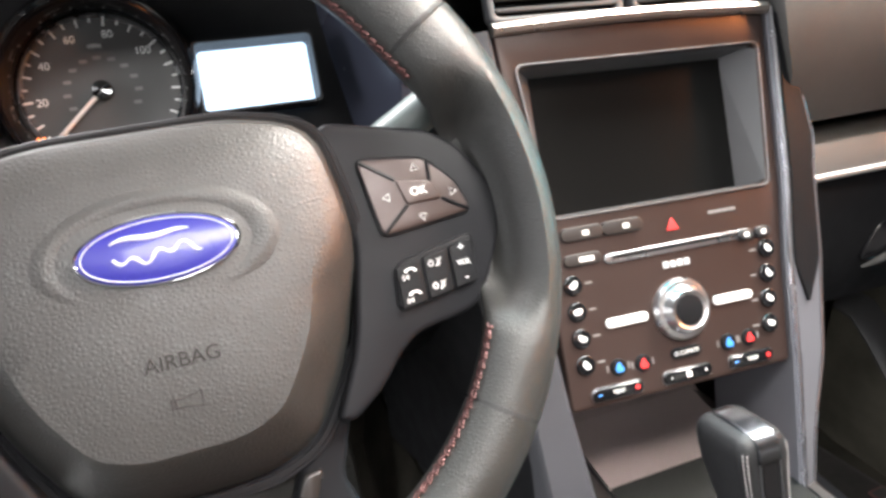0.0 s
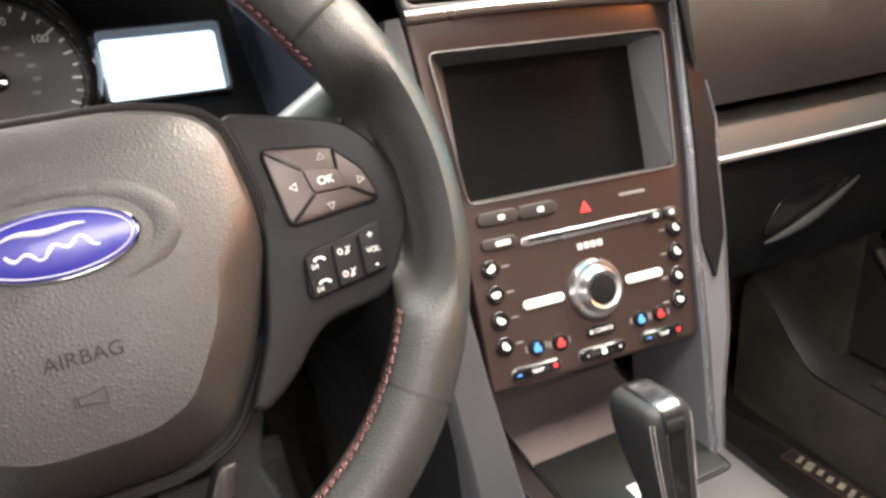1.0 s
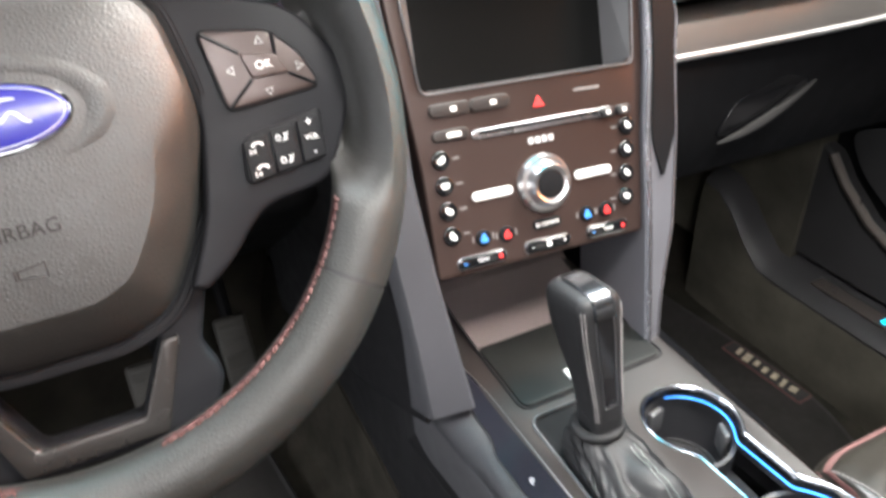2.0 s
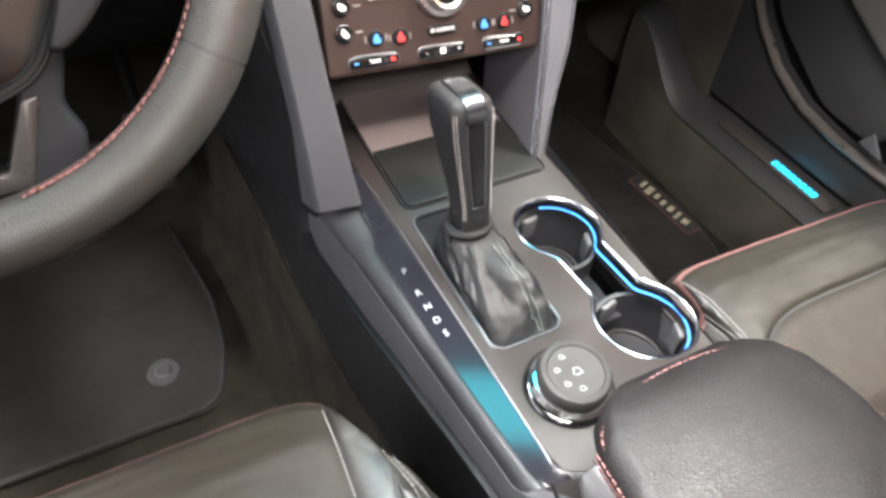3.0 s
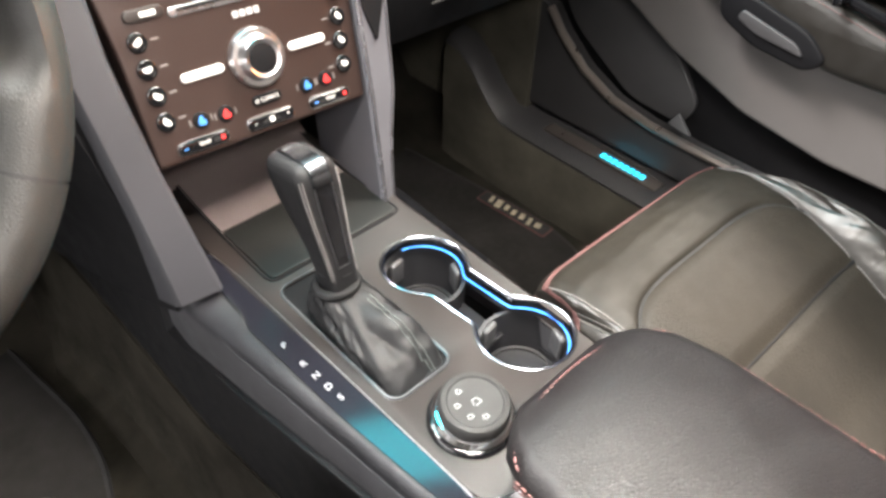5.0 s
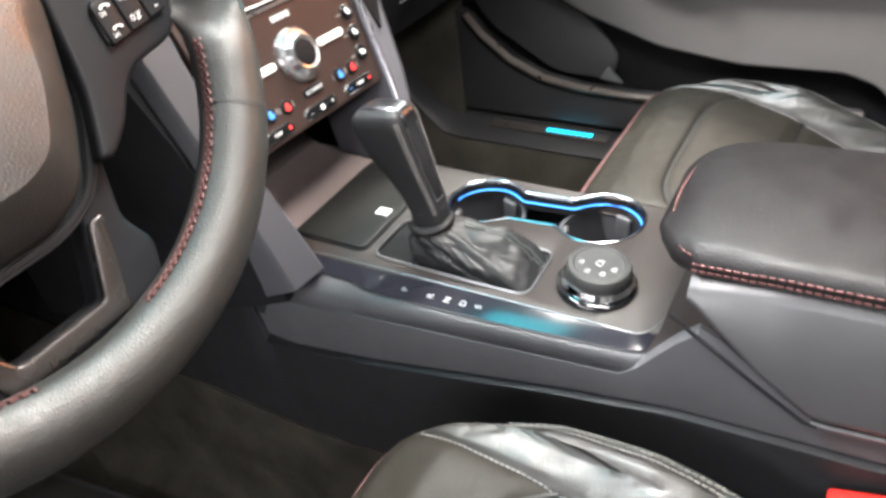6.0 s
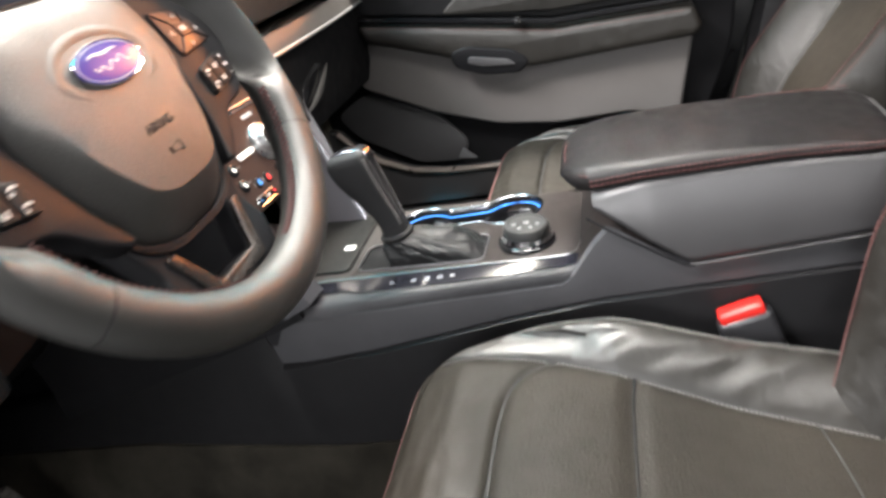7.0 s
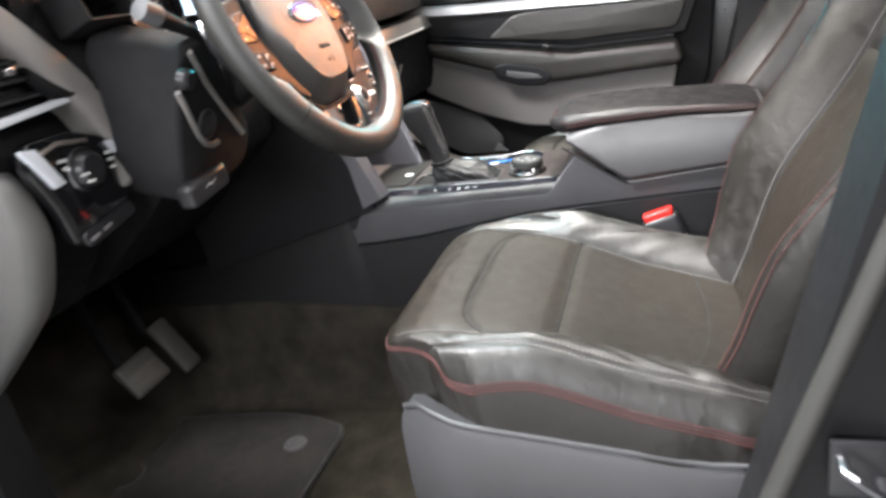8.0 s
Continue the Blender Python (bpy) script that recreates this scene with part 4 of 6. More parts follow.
def stack_thing():
    s = thing("centre_stack", "dark bronze centre stack with a screen and audio controls", "centre stack")
    up = SM
    # bezel with the screen opening
    face = rounded([(-0.118, 0.002), (0.112, 0.002), (0.121, 0.10), (0.131, 0.168), (0.143, 0.335), (-0.135, 0.335), (-0.123, 0.168), (-0.118, 0.10)], 0.006)
    hole = rounded([(-0.106, 0.172), (0.117, 0.172), (0.129, 0.303), (-0.117, 0.303)], 0.008)
    bez = part("bezel", plate([face, hole], 0.03, 0.003, up), BROWN, s, "dark bronze face panel")
    part("bezel_rim", at(tube([(x, y, 0.001) for x, y in rounded([(-0.108, 0.170), (0.119, 0.170), (0.131, 0.305), (-0.119, 0.305)], 0.008)], 0.0009, 6, True), up), GATESILVER, bez, "thin bright edge round the screen")
    # recess walls and the glass
    a, b = [(-0.106, 0.172), (0.117, 0.172), (0.129, 0.303), (-0.117, 0.303)], [(-0.094, 0.173), (0.108, 0.173), (0.112, 0.300), (-0.092, 0.300)]
    part("recess", at(loft([[(x, y, -0.001) for x, y in a], [(x, y, -0.036) for x, y in b]], True, False), up), GREYPLASTIC, s, "grey sloping screen surround")
    part("screen", plate([rounded([(-0.096, 0.171), (0.110, 0.171), (0.114, 0.302), (-0.094, 0.302)], 0.004)], 0.006, 0.001, up @ T((0, 0, -0.034))), SCREEN, s, "black glass touch screen, off")
    # rear body
    part("body", at(loft([[(x, y, z) for x, y in ((-0.12, 0.0), (0.115, 0.0), (0.15, 0.34), (-0.14, 0.34))] for z in (-0.0385, -0.25)]), up), DARKPLASTIC, s)
    part("lower_body", at(loft([[(x, y, z) for x, y in ((-0.116, 0.003), (0.111, 0.003), (0.122, 0.166), (-0.12, 0.166))] for z in (-0.029, -0.25)]), up), DARKPLASTIC, s)
    # side legs with bright edge and gloss band
    for sx in (-1, 1):
        inner = [(-0.125, 0.097), (0.0, 0.1135), (0.10, 0.122), (0.17, 0.132), (0.335, 0.144)]
        outer = [(-0.125, 0.116), (-0.06, 0.130), (0.0, 0.150), (0.10, 0.166), (0.17, 0.172), (0.21, 0.178), (0.26, 0.172), (0.335, 0.158)]
        if sx < 0:
            inner = [(v, x - 0.000 + (0.006 if v <= 0.1 else -0.006)) for v, x in inner]
            outer = [(-0.125, 0.150), (-0.06, 0.153), (0.0, 0.157), (0.10, 0.165), (0.17, 0.170), (0.21, 0.176), (0.26, 0.170), (0.335, 0.156)]
        rings = []
        for k in range(19):
            v = -0.125 + 0.46 * k / 18
            xi, xo = curve_at(inner, v), curve_at(outer, v)
            rings.append([(sx * xi, v, 0.002), (sx * (xi + 0.004), v, 0.006), (sx * (xo - 0.004), v, 0.002), (sx * xo, v, -0.004), (sx * (xo + 0.012), v, -0.12 if v < 0.05 else -0.2), (sx * (xi + 0.002), v, -0.12 if v < 0.05 else -0.2)])
        # the left leg's shade is painted in by a darker trim colour
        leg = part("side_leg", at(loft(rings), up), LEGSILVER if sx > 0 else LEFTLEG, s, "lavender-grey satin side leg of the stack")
        if sx > 0:
            vs = [-0.12 + 0.455 * k / 40 for k in range(41)]
            part("leg_edge", at(tube([(curve_at(inner, v) + 0.003, v, 0.0055) for v in vs], 0.0026, 8), up), EDGECHROME, leg, "bright inner edge strip")
            part("leg_edge", at(tube([(curve_at(outer, v) - 0.001, v, 0.0005) for v in vs], 0.0019, 8), up), EDGECHROME, leg, "thin bright outer strip")
            gloss = []
            for k in range(29):
                v = 0.055 + 0.275 * k / 28
                xi, xo = curve_at(inner, v) + 0.0055, curve_at(outer, v) - 0.0035
                mid, half = (xi + xo) / 2, (xo - xi) / 2 * smooth01((v - 0.040) / 0.06) * (1 - 0.6 * smooth01((v - 0.25) / 0.085))
                gloss.append([(mid - half, v, 0.004), (mid - 0.85 * half, v, 0.0074), (mid + 0.85 * half, v, 0.0052), (mid + half, v, 0.002), (mid, v, 0.0005)])
            part("gloss_band", at(loft(gloss), up), KEYMAT, leg, "black gloss inlay")
    # side panels running forward from the legs
    for sx in (-1, 1):
        rings = []
        for k in range(12):
            q = k / 11
            outer_col, inner_col = [], []
            for j in range(9):
                z = (0.434 - 0.095 * q) + (0.86 - 0.434 + 0.095 * q) * j / 8
                zz = max(z, 0.434)
                y0 = 0.118 + 0.40 * (zz - 0.562) + 0.012
                x0 = curve_at([(0.43, 0.114), (0.50, 0.128), (0.56, 0.149), (0.72, 0.176), (0.86, 0.160)] if sx > 0 else [(0.43, 0.147), (0.50, 0.150), (0.56, 0.154), (0.72, 0.174), (0.86, 0.158)], zz) + (0.006 if sx < 0 else 0.012 * (zz - 0.43) / 0.43)
                outer_col.append((sx * (x0 + 0.004 + 0.06 * q ** 0.7), y0 + 0.004 + 0.38 * q, z))
                inner_col.append((sx * (x0 - 0.012 + 0.06 * q ** 0.7), y0 + 0.008 + 0.38 * q, z))
            rings.append(outer_col + inner_col[::-1])
        part("side_panel", loft(rings), DARKPLASTIC, s, "black grained side panel of the stack")
    # top strip and centre vents
    part("top_strip", at(tube([(-0.135 + 0.28 * k / 20, 0.336 + 0.004 * math.sin(math.pi * k / 20), 0.002) for k in range(21)], 0.006, 8), up), BRONZETRIM, s, "bright strip above the screen")
    for cx in (-0.066, 0.074):
        vm = up @ T((cx, 0.372, -0.006))
        vent = part("centre_vent", plate([rrect(0.132, 0.058, 0.008), rrect(0.118, 0.044, 0.005)], 0.014, 0.003, vm), GREYPLASTIC, s, "dark grey framed air vent")
        part("vent_back", rbox(0.12, 0.046, 0.003, 0, m=vm @ T((0, 0, -0.02))), DARKPLASTIC, vent)
        for k in range(4):
            part("slat", rbox(0.118, 0.0035, 0.014, 0.001, m=vm @ T((0, -0.016 + 0.0107 * k, -0.006)) @ Matrix.Rotation(radians(12), 4, "X")), GREYPLASTIC, vent, "grey vent slat")
    part("top_pad", at(loft([[(x, 0.402, 0.004), (x, 0.42, -0.005), (x, 0.44, -0.03), (x, 0.47, -0.3), (x, 0.39, -0.3), (x, 0.395, -0.02)] for x in [-0.20 + 0.42 * k / 10 for k in range(11)]]), up), PLASTIC, s, "black dash pad above the vents")

    def pill(x, v, w, h, mat, label, name="button", z=0.003, tilt=0.0, own=bez):
        return part(name, plate([rrect(w, h, h * 0.48, 4)], 0.005, 0.001, up @ T((x, v, z)) @ Matrix.Rotation(radians(tilt), 4, "Z")), mat, own, label)
    # upper button bar
    for x in (-0.083, -0.043):
        b1 = pill(x, 0.155, 0.041, 0.0125, KEYDARK, "dark upper button")
        part("print", rbox(0.006, 0.004, 0.0004, 0, m=up @ T((x + 0.003, 0.155, 0.0033))), WHITE, b1, "white printed icon")
    # hazard button
    tri = [(0.0075 * math.cos(radians(90 + 120 * k)), 0.0075 * math.sin(radians(90 + 120 * k))) for k in range(3)]
    part("hazard_mark", plate([rounded(tri, 0.0015, 2)], 0.002, 0.0004, up @ T((0.008, 0.1475, 0.0012))), REDPRINT, bez, "red hazard triangle")
    for k in range(4):
        part("label_bar", rbox(0.0068, 0.0028, 0.0005, 0, m=up @ T((0.051 + 0.0075 * k, 0.1535, 0.0003))), GREYTHREAD, bez, "small pale print")
    # disc slot
    slot = pill(0.012, 0.1285, 0.155, 0.0085, SILVER, "bright framed disc slot", "disc_slot", 0.002)
    part("slot_mouth", rbox(0.135, 0.0026, 0.001, 0.0003, m=up @ T((0.010, 0.1293, 0.0025))), DARKPLASTIC, slot)
    b1 = pill(-0.086, 0.1325, 0.036, 0.0105, KEYDARK, "dark eject button")
    part("print", rbox(0.014, 0.004, 0.0004, 0, m=up @ T((-0.083, 0.1325, 0.0033))), WHITE, b1, "white printed word")
    for x in (0.082, 0.101):
        b1 = pill(x, 0.1275, 0.017, 0.0095, SATIN, "small black button", z=0.0045)
        part("print", rbox(0.005, 0.004, 0.0004, 0, m=up @ T((x, 0.1275, 0.0047))), WHITE, b1, "white printed mark")
    for k in range(4):
        part("name_plate", rbox(0.0058, 0.0060, 0.0008, 0.0006, m=up @ T((-0.0050 + 0.0073 * k, 0.1135, 0.0003))), PRINTGREY, bez, "pale maker's mark as a plain bar")
    # volume knob
    km = up @ T((0.003, 0.072, 0.0))
    kn = part("volume_knob", lathe([(0.0001, 0.0), (0.0285, 0.0), (0.0285, 0.003), (0.026, 0.006), (0.022, 0.0065), (0.0205, 0.009), (0.0195, 0.0135), (0.0175, 0.0155), (0.0145, 0.0140), (0.0001, 0.0140)], 48, km), SATINCHROME, s, "large chrome volume knob")
    part("knob_face", lathe([(0.0001, 0.0150), (0.0125, 0.0150), (0.0140, 0.0146), (0.0140, 0.0138), (0.0001, 0.0138)], 36, km), KEYMAT, kn, "dark brown knob face")
    for x, w in ((-0.0525, 0.042), (0.059, 0.042)):
        pill(x, 0.0725, w, 0.0082, WHITE, "pale cream button", z=0.0025)
    # round side keys
    for k in range(4):
        v = 0.1115 - 0.0233 * k
        for x, w in ((-0.099, 0.0135), (0.1035 - 0.003 * k, 0.0125)):
            b1 = part("round_key", plate([ellipse(0.0088, 0.0088, 24, 0, 0)], 0.006, 0.0012, up @ T((x, v, 0.0030))), PIANO, s, "round black key")
            part("print", plate([rounded([(-0.0045, 0.0022), (0.0008, 0.0026), (0.0045, 0.0018), (0.0040, -0.0012), (0.0012, -0.0028), (-0.0030, -0.0020)], 0.0010, 3)], 0.0006, 0.0001, up @ T((x, v, 0.0034)) @ Matrix.Rotation(0.9 * math.sin(7 * k + 40 * x), 4, "Z")), WHITE, b1, "white printed icon")
            part("key_print", rbox(0.007, 0.0014, 0.0004, 0, m=up @ T((x + (0.0155 if x < 0 else -0.0145), v, 0.0002))), GREYTHREAD, b1, "small pale print")
    for x, v, mat in ((-0.068, 0.0335, BLUEPRINT), (-0.0435, 0.032, REDPRINT), (0.0465, 0.033, BLUEPRINT), (0.0695, 0.033, REDPRINT)):
        hk = part("seat_key", plate([ellipse(0.0078, 0.0078, 24)], 0.005, 0.0012, up @ T((x, v, 0.0024))), KEYMAT, bez, "round black seat climate key")
        part("seat_heat_icon", plate([rounded([(-0.0032, -0.0042), (0.0034, -0.0042), (0.0042, 0.0000), (0.0022, 0.0002), (0.0014, 0.0042), (-0.0012, 0.0044), (-0.0040, -0.0010)], 0.0009, 2)], 0.0012, 0.0002, up @ T((x, v, 0.0032))), mat, hk, "small coloured seat icon")
        for q in (-0.0105, 0.0105):
            part("icon_dots", rbox(0.0012, 0.006, 0.0004, 0, m=up @ T((x + q, v, 0.0002))), GREYTHREAD, bez, "small pale print")
    ck = pill(0.001, 0.0335, 0.031, 0.0098, KEYMAT, "black climate key", z=0.0032)
    part("print", lettering("CLIMATE", 0.0050, 0.0004, up @ T((0.0030, 0.0335, 0.0036))), WHITE, ck, "white printed word")
    part("print", lathe([(0.0011, 0.0), (0.0016, 0.0003), (0.0020, 0.0)], 16, up @ T((-0.0108, 0.0335, 0.0034))), WHITE, ck, "white printed ring")
    for x, w in ((-0.0725, 0.049), (-0.001, 0.050), (0.068, 0.047)):
        rk = part("rocker_key", plate([rrect(w, 0.0105, 0.004)], 0.006, 0.0014, up @ T((x, 0.0135, 0.0035))), PIANO, s, "gloss black rocker key")
        part("rocker_edge", at(tube([(px, py, 0.001) for px, py in rrect(w + 0.001, 0.0115, 0.0045, 4, x, 0.0135)], 0.0008, 5, True), up), CHROME, rk, "fine chrome edge")
        if abs(x) > 0.01:
            part("print", lettering("TEMP", 0.0048, 0.0004, up @ T((x, 0.0135, 0.0039))), WHITE, rk, "white printed word")
            part("print", rbox(0.004, 0.0012, 0.0004, 0, m=up @ T((x - w / 2 + 0.006, 0.0135, 0.0039))), BLUEPRINT, rk, "blue printed dash")
            part("print", rbox(0.004, 0.004, 0.0004, 0, m=up @ T((x + w / 2 - 0.006, 0.0135, 0.0039))), REDPRINT, rk, "red printed dot")
        else:
            part("print", lettering("-", 0.006, 0.0004, up @ T((x - 0.018, 0.0135, 0.0039))), WHITE, rk, "white printed sign")
            part("print", lettering("+", 0.006, 0.0004, up @ T((x + 0.018, 0.0135, 0.0039))), WHITE, rk, "white printed sign")
            part("print", rbox(0.005, 0.005, 0.0004, 0, m=up @ T((x, 0.0135, 0.0039))), WHITE, rk, "white printed icon")
    # cave behind the tray
    cave = loft([[(-0.10, 0.222, 0.4475), (-0.10, 0.240, 0.4520), (-0.10, 0.275, 0.475), (-0.10, 0.285, 0.60), (-0.10, 0.295, 0.60), (-0.10, 0.295, 0.44), (-0.10, 0.222, 0.44)], [(0.105, 0.222, 0.4475), (0.105, 0.240, 0.4520), (0.105, 0.275, 0.475), (0.105, 0.285, 0.60), (0.105, 0.295, 0.60), (0.105, 0.295, 0.44), (0.105, 0.222, 0.44)]])
    part("cave_liner", cave, CAVE, s, "smooth brown-black liner of the storage tray")
    return s


stack_thing()


# ---- centre console ----
CZ = 0.45
CUPS = ((0.056, -0.040, 0.0400), (0.066, -0.172, 0.0425))


def cup_outline(grow=0.0):
    """Figure-of-eight outline of the two cup wells."""
    (ax, ay, ar), (bx, by, br) = CUPS
    n = 110
    left, right = [], []
    top, bot = ay + ar + grow, by - br - grow
    for k in range(n + 1):
        s = 0.5 - 0.5 * math.cos(math.pi * k / n)
        y = top + (bot - top) * s
        h1 = math.sqrt(max(0.0, (ar + grow) ** 2 - (y - ay) ** 2))
        h2 = math.sqrt(max(0.0, (br + grow) ** 2 - (y - by) ** 2))
        hw = 0.0240 + grow if by < y < ay else 0.0
        h = (h1 ** 6 + h2 ** 6 + hw ** 6) ** (1 / 6)
        c = ax + (bx - ax) * (y - ay) / (by - ay)
        left.append((c - h, y))
        right.append((c + h, y))
    return right + left[-2:0:-1]


INNER = [(-0.27, -0.0865), (0.07, -0.0935), (0.13, -0.1)]
STEP = [(-0.27, -0.1035), (-0.192, -0.111), (-0.123, -0.1175), (0.0, -0.1228), (0.010, -0.1228), (0.030, -0.1165), (0.12, -0.1175)]


def console():
    c = thing("centre_console", "dark centre console with gear gate and cup wells", "centre console")
    # side walls, open on top between them
    for sx in (-1, 1):
        rings, band = [], []
        for k in range(121):
            y = -0.85 + 1.8 * k / 120
            zt = curve_at([(-0.85, 0.47), (-0.60, 0.458), (-0.40, 0.440), (-0.36, 0.460), (-0.325, 0.486), (-0.312, 0.495), (-0.302, 0.488), (-0.28, 0.460), (-0.262, 0.437), (-0.25, 0.430), (0.10, 0.430), (0.16, 0.425), (0.60, 0.33)], y)
            ex = abs(left_edge(y)) if sx < 0 else curve_at([(-0.30, 0.112), (0.10, 0.128), (0.6, 0.14)], y)
            step = min(curve_at([(-0.85, 0.43), (-0.58, 0.418), (-0.2, 0.393), (0.0, 0.368), (0.46, 0.339), (0.6, 0.33)], y), zt - 0.012)
            col = [(ex + 0.014, 0.0), (ex + 0.014, 0.2), (ex + 0.009, step - 0.004), (ex + 0.001, step - 0.001), (ex - 0.012, step - 0.001), (ex - 0.012, 0.0)] if y < 0.15 else [(ex + 0.014, 0.0), (ex + 0.014, 0.2), (ex + 0.009, step - 0.004), (ex + 0.001, zt - 0.006), (ex - 0.012, zt - 0.003), (ex - 0.012, 0.0)]
            rings.append([(sx * x, y, z) for x, z in col])
            if y < 0.175:
                ex -= 0.005 * smooth01((y - 0.09) / 0.07)
                col = [(ex - 0.010, step + 0.0008), (ex + 0.0035, step + 0.0008), (ex + 0.0045, step + 0.003), (ex + 0.001, max(zt - 0.004, step + 0.005)), (ex - 0.004, max(zt, step + 0.007)), (ex - 0.012, max(zt - 0.002, step + 0.006))]
                band.append([(sx * x, y, z) for x, z in col])
        part("side_wall", loft(rings), PLASTIC, c, "black grained console side panel")
        part("side_band", loft(band), CONSOLEGREY, c, "slate grey upper band of the console side")
    part("rear_block", rbox(0.19, 0.50, 0.42, 0.01, m=T((0, -0.58, 0.22))), DARKPLASTIC, c)
    part("tunnel", rbox(0.20, 0.9, 0.30, 0.02, m=T((0, 0.13, 0.15))), DARKPLASTIC, c)
    part("tunnel", rbox(0.29, 0.56, 0.50, 0.02, m=T((0, 0.70, 0.26))), DARKPLASTIC, c)
    bootr = rrect(0.070, 0.176, 0.012, 4, -0.042, -0.061)
    top = rounded([(-0.0985, 0.24), (0.106, 0.24), (0.106, -0.255), (0.085, -0.295), (-0.075, -0.295), (-0.0865, -0.25), (-0.0985, 0.07)], 0.012)
    part("top_plate", plate([top, bootr, cup_outline(0.002)], 0.022, 0.0018, T((0, 0, CZ + 0.001))), PLATE, c, "smooth brown-black top plate")
    # tray lip line and shallow rubber mat
    part("tray_mat", plate([rounded([(-0.073, 0.140), (0.087, 0.140), (0.091, 0.042), (-0.073, 0.042)], 0.010)], 0.003, 0.001, T((0, 0, CZ + 0.003))), TRAYMAT, c, "thin black tray mat")
    part("tray_floor", loft([[(x, 0.136, CZ - 0.004), (x, 0.136, CZ + 0.0040), (x, 0.175, CZ + 0.0064), (x, 0.205, CZ + 0.0105), (x, 0.226, CZ + 0.0160), (x, 0.226, CZ - 0.004)] for x in (-0.0735, -0.03, 0.03, 0.0870)]), CAVE, c, "glossy brown tray floor in front of the mat")
    for x0, x1 in ((-0.0760, -0.0755), (0.0935, 0.0890)):
        part("tray_line", tube([(x0, 0.050, CZ + 0.0012), (x0 + 0.4 * (x1 - x0), 0.10, CZ + 0.0014), (x0 + 0.8 * (x1 - x0), 0.16, CZ + 0.003), (x1, 0.205, CZ + 0.0070), (x1, 0.226, CZ + 0.0118)], 0.0013, 6), DARKPLASTIC, c)
    part("tray_line", tube([(-0.0760, 0.050, CZ + 0.0012), (-0.0735, 0.0425, CZ + 0.0012), (-0.067, 0.0395, CZ + 0.0012), (0.084, 0.0395, CZ + 0.0012), (0.0915, 0.0425, CZ + 0.0012), (0.0935, 0.050, CZ + 0.0012)], 0.0013, 6), DARKPLASTIC, c)
    # small white block that stands for a reflection on the tray mat
    part("tray_glint", rbox(0.012, 0.016, 0.002, 0.0006, m=T((-0.008, 0.058, CZ + 0.0042))), WHITE, c, "pale reflection on the tray mat")
    # sloping letter strip on the driver's side, plain one on the other
    line = []
    for k in range(53):
        y = 0.118 - 0.370 * k / 52
        line.append((curve_at(INNER, y), y, curve_at(STEP, y), y, left_edge(y), y))
    for k in range(1, 17):
        a = radians(90 * k / 16)
        line.append((-0.050 - 0.0375 * math.cos(a), -0.252 - 0.022 * math.sin(a), -0.050 - 0.0545 * math.cos(a), -0.252 - 0.039 * math.sin(a), -0.050 - 0.0645 * math.cos(a), -0.252 - 0.050 * math.sin(a)))
    rings, rim, bead = [], [], []
    for xi, yi, xo, yo, xr, yr in line:
        d = Vector((xi - xo, yi - yo, 0)).normalized()
        rings.append([(xi, yi, CZ + 0.0004), (xi - 0.001 * d.x, yi - 0.001 * d.y, CZ + 0.0009), (xi - 0.002 * d.x, yi - 0.002 * d.y, CZ + 0.0008), (xo + 0.0022 * d.x, yo + 0.0022 * d.y, CZ - 0.0040), (xo + 0.0011 * d.x, yo + 0.0011 * d.y, CZ - 0.0042), (xo, yo, CZ - 0.0056), (xo, yo, CZ - 0.020), (xi, yi, CZ - 0.020)])
        e = Vector((xr - xo, yr - yo, 0))
        rim.append([(xo + e.x * q, yo + e.y * q, CZ + z) for q, z in ((0.02, -0.0085), (0.05, -0.0058), (0.28, -0.0060), (0.62, -0.0080), (0.86, -0.0125), (1.0, -0.0190), (1.05, -0.0260), (0.02, -0.0260))])
        bead.append((xo, yo, CZ - 0.0056))
    strip = part("selector_strip", loft(rings), STRIP, c, "gloss charcoal selector strip")
    part("plate_edge", tube([(xi, yi, CZ + 0.0009) for xi, yi, xo, yo, xr, yr in line], 0.0006, 5), GATESILVER, c, "fine bright line beside the strip")
    rings = []
    for k in range(30):
        y = -0.272 + 0.39 * k / 29
        ri = 0.1068
        ro = curve_at([(-0.30, 0.112), (0.10, 0.128)], y) - 0.002
        rings.append([(ri, y, CZ), (ro - 0.001, y, CZ - 0.008), (ro, y, CZ - 0.012), (ro - 0.002, y, CZ - 0.022), (ri, y, CZ - 0.022)])
    part("side_strip", loft(rings), PIANO, c, "gloss black side strip")
    part("console_rim", loft(rim), RIMSLATE, c, "slate grained outer rim of the console")
    part("strip_edge", tube(bead, 0.0009, 6), SATIN, c, "satin edge line of the strip")
    part("front_filler", loft([[(-0.094, y, CZ - 0.004), (left_edge(y) + 0.004, y, CZ - 0.0175), (left_edge(y) + 0.001, y, CZ - 0.024), (left_edge(y) + 0.001, y, CZ - 0.06), (-0.094, y, CZ - 0.06)] for y in (0.119, 0.16, 0.20, 0.24, 0.30)]), COVER, c, "matt black panel ahead of the strip")
    tilt = math.atan2(0.0055, 0.028)
    for ch, x, y in (("P", -0.1095, -0.032), ("R", -0.1085, -0.061), ("N", -0.1075, -0.079), ("D", -0.1065, -0.096), ("S", -0.1055, -0.112)):
        z = CZ + 0.0009 - 0.0051 * (curve_at(INNER, y) - x) / (curve_at(INNER, y) - curve_at(STEP, y))
        part("gear_letter", lettering(ch, 0.0092, 0.0006, T((x, y, z + 0.0007)) @ Matrix.Rotation(-tilt, 4, "Y")), PRINTGREY, strip, "white gear letter")
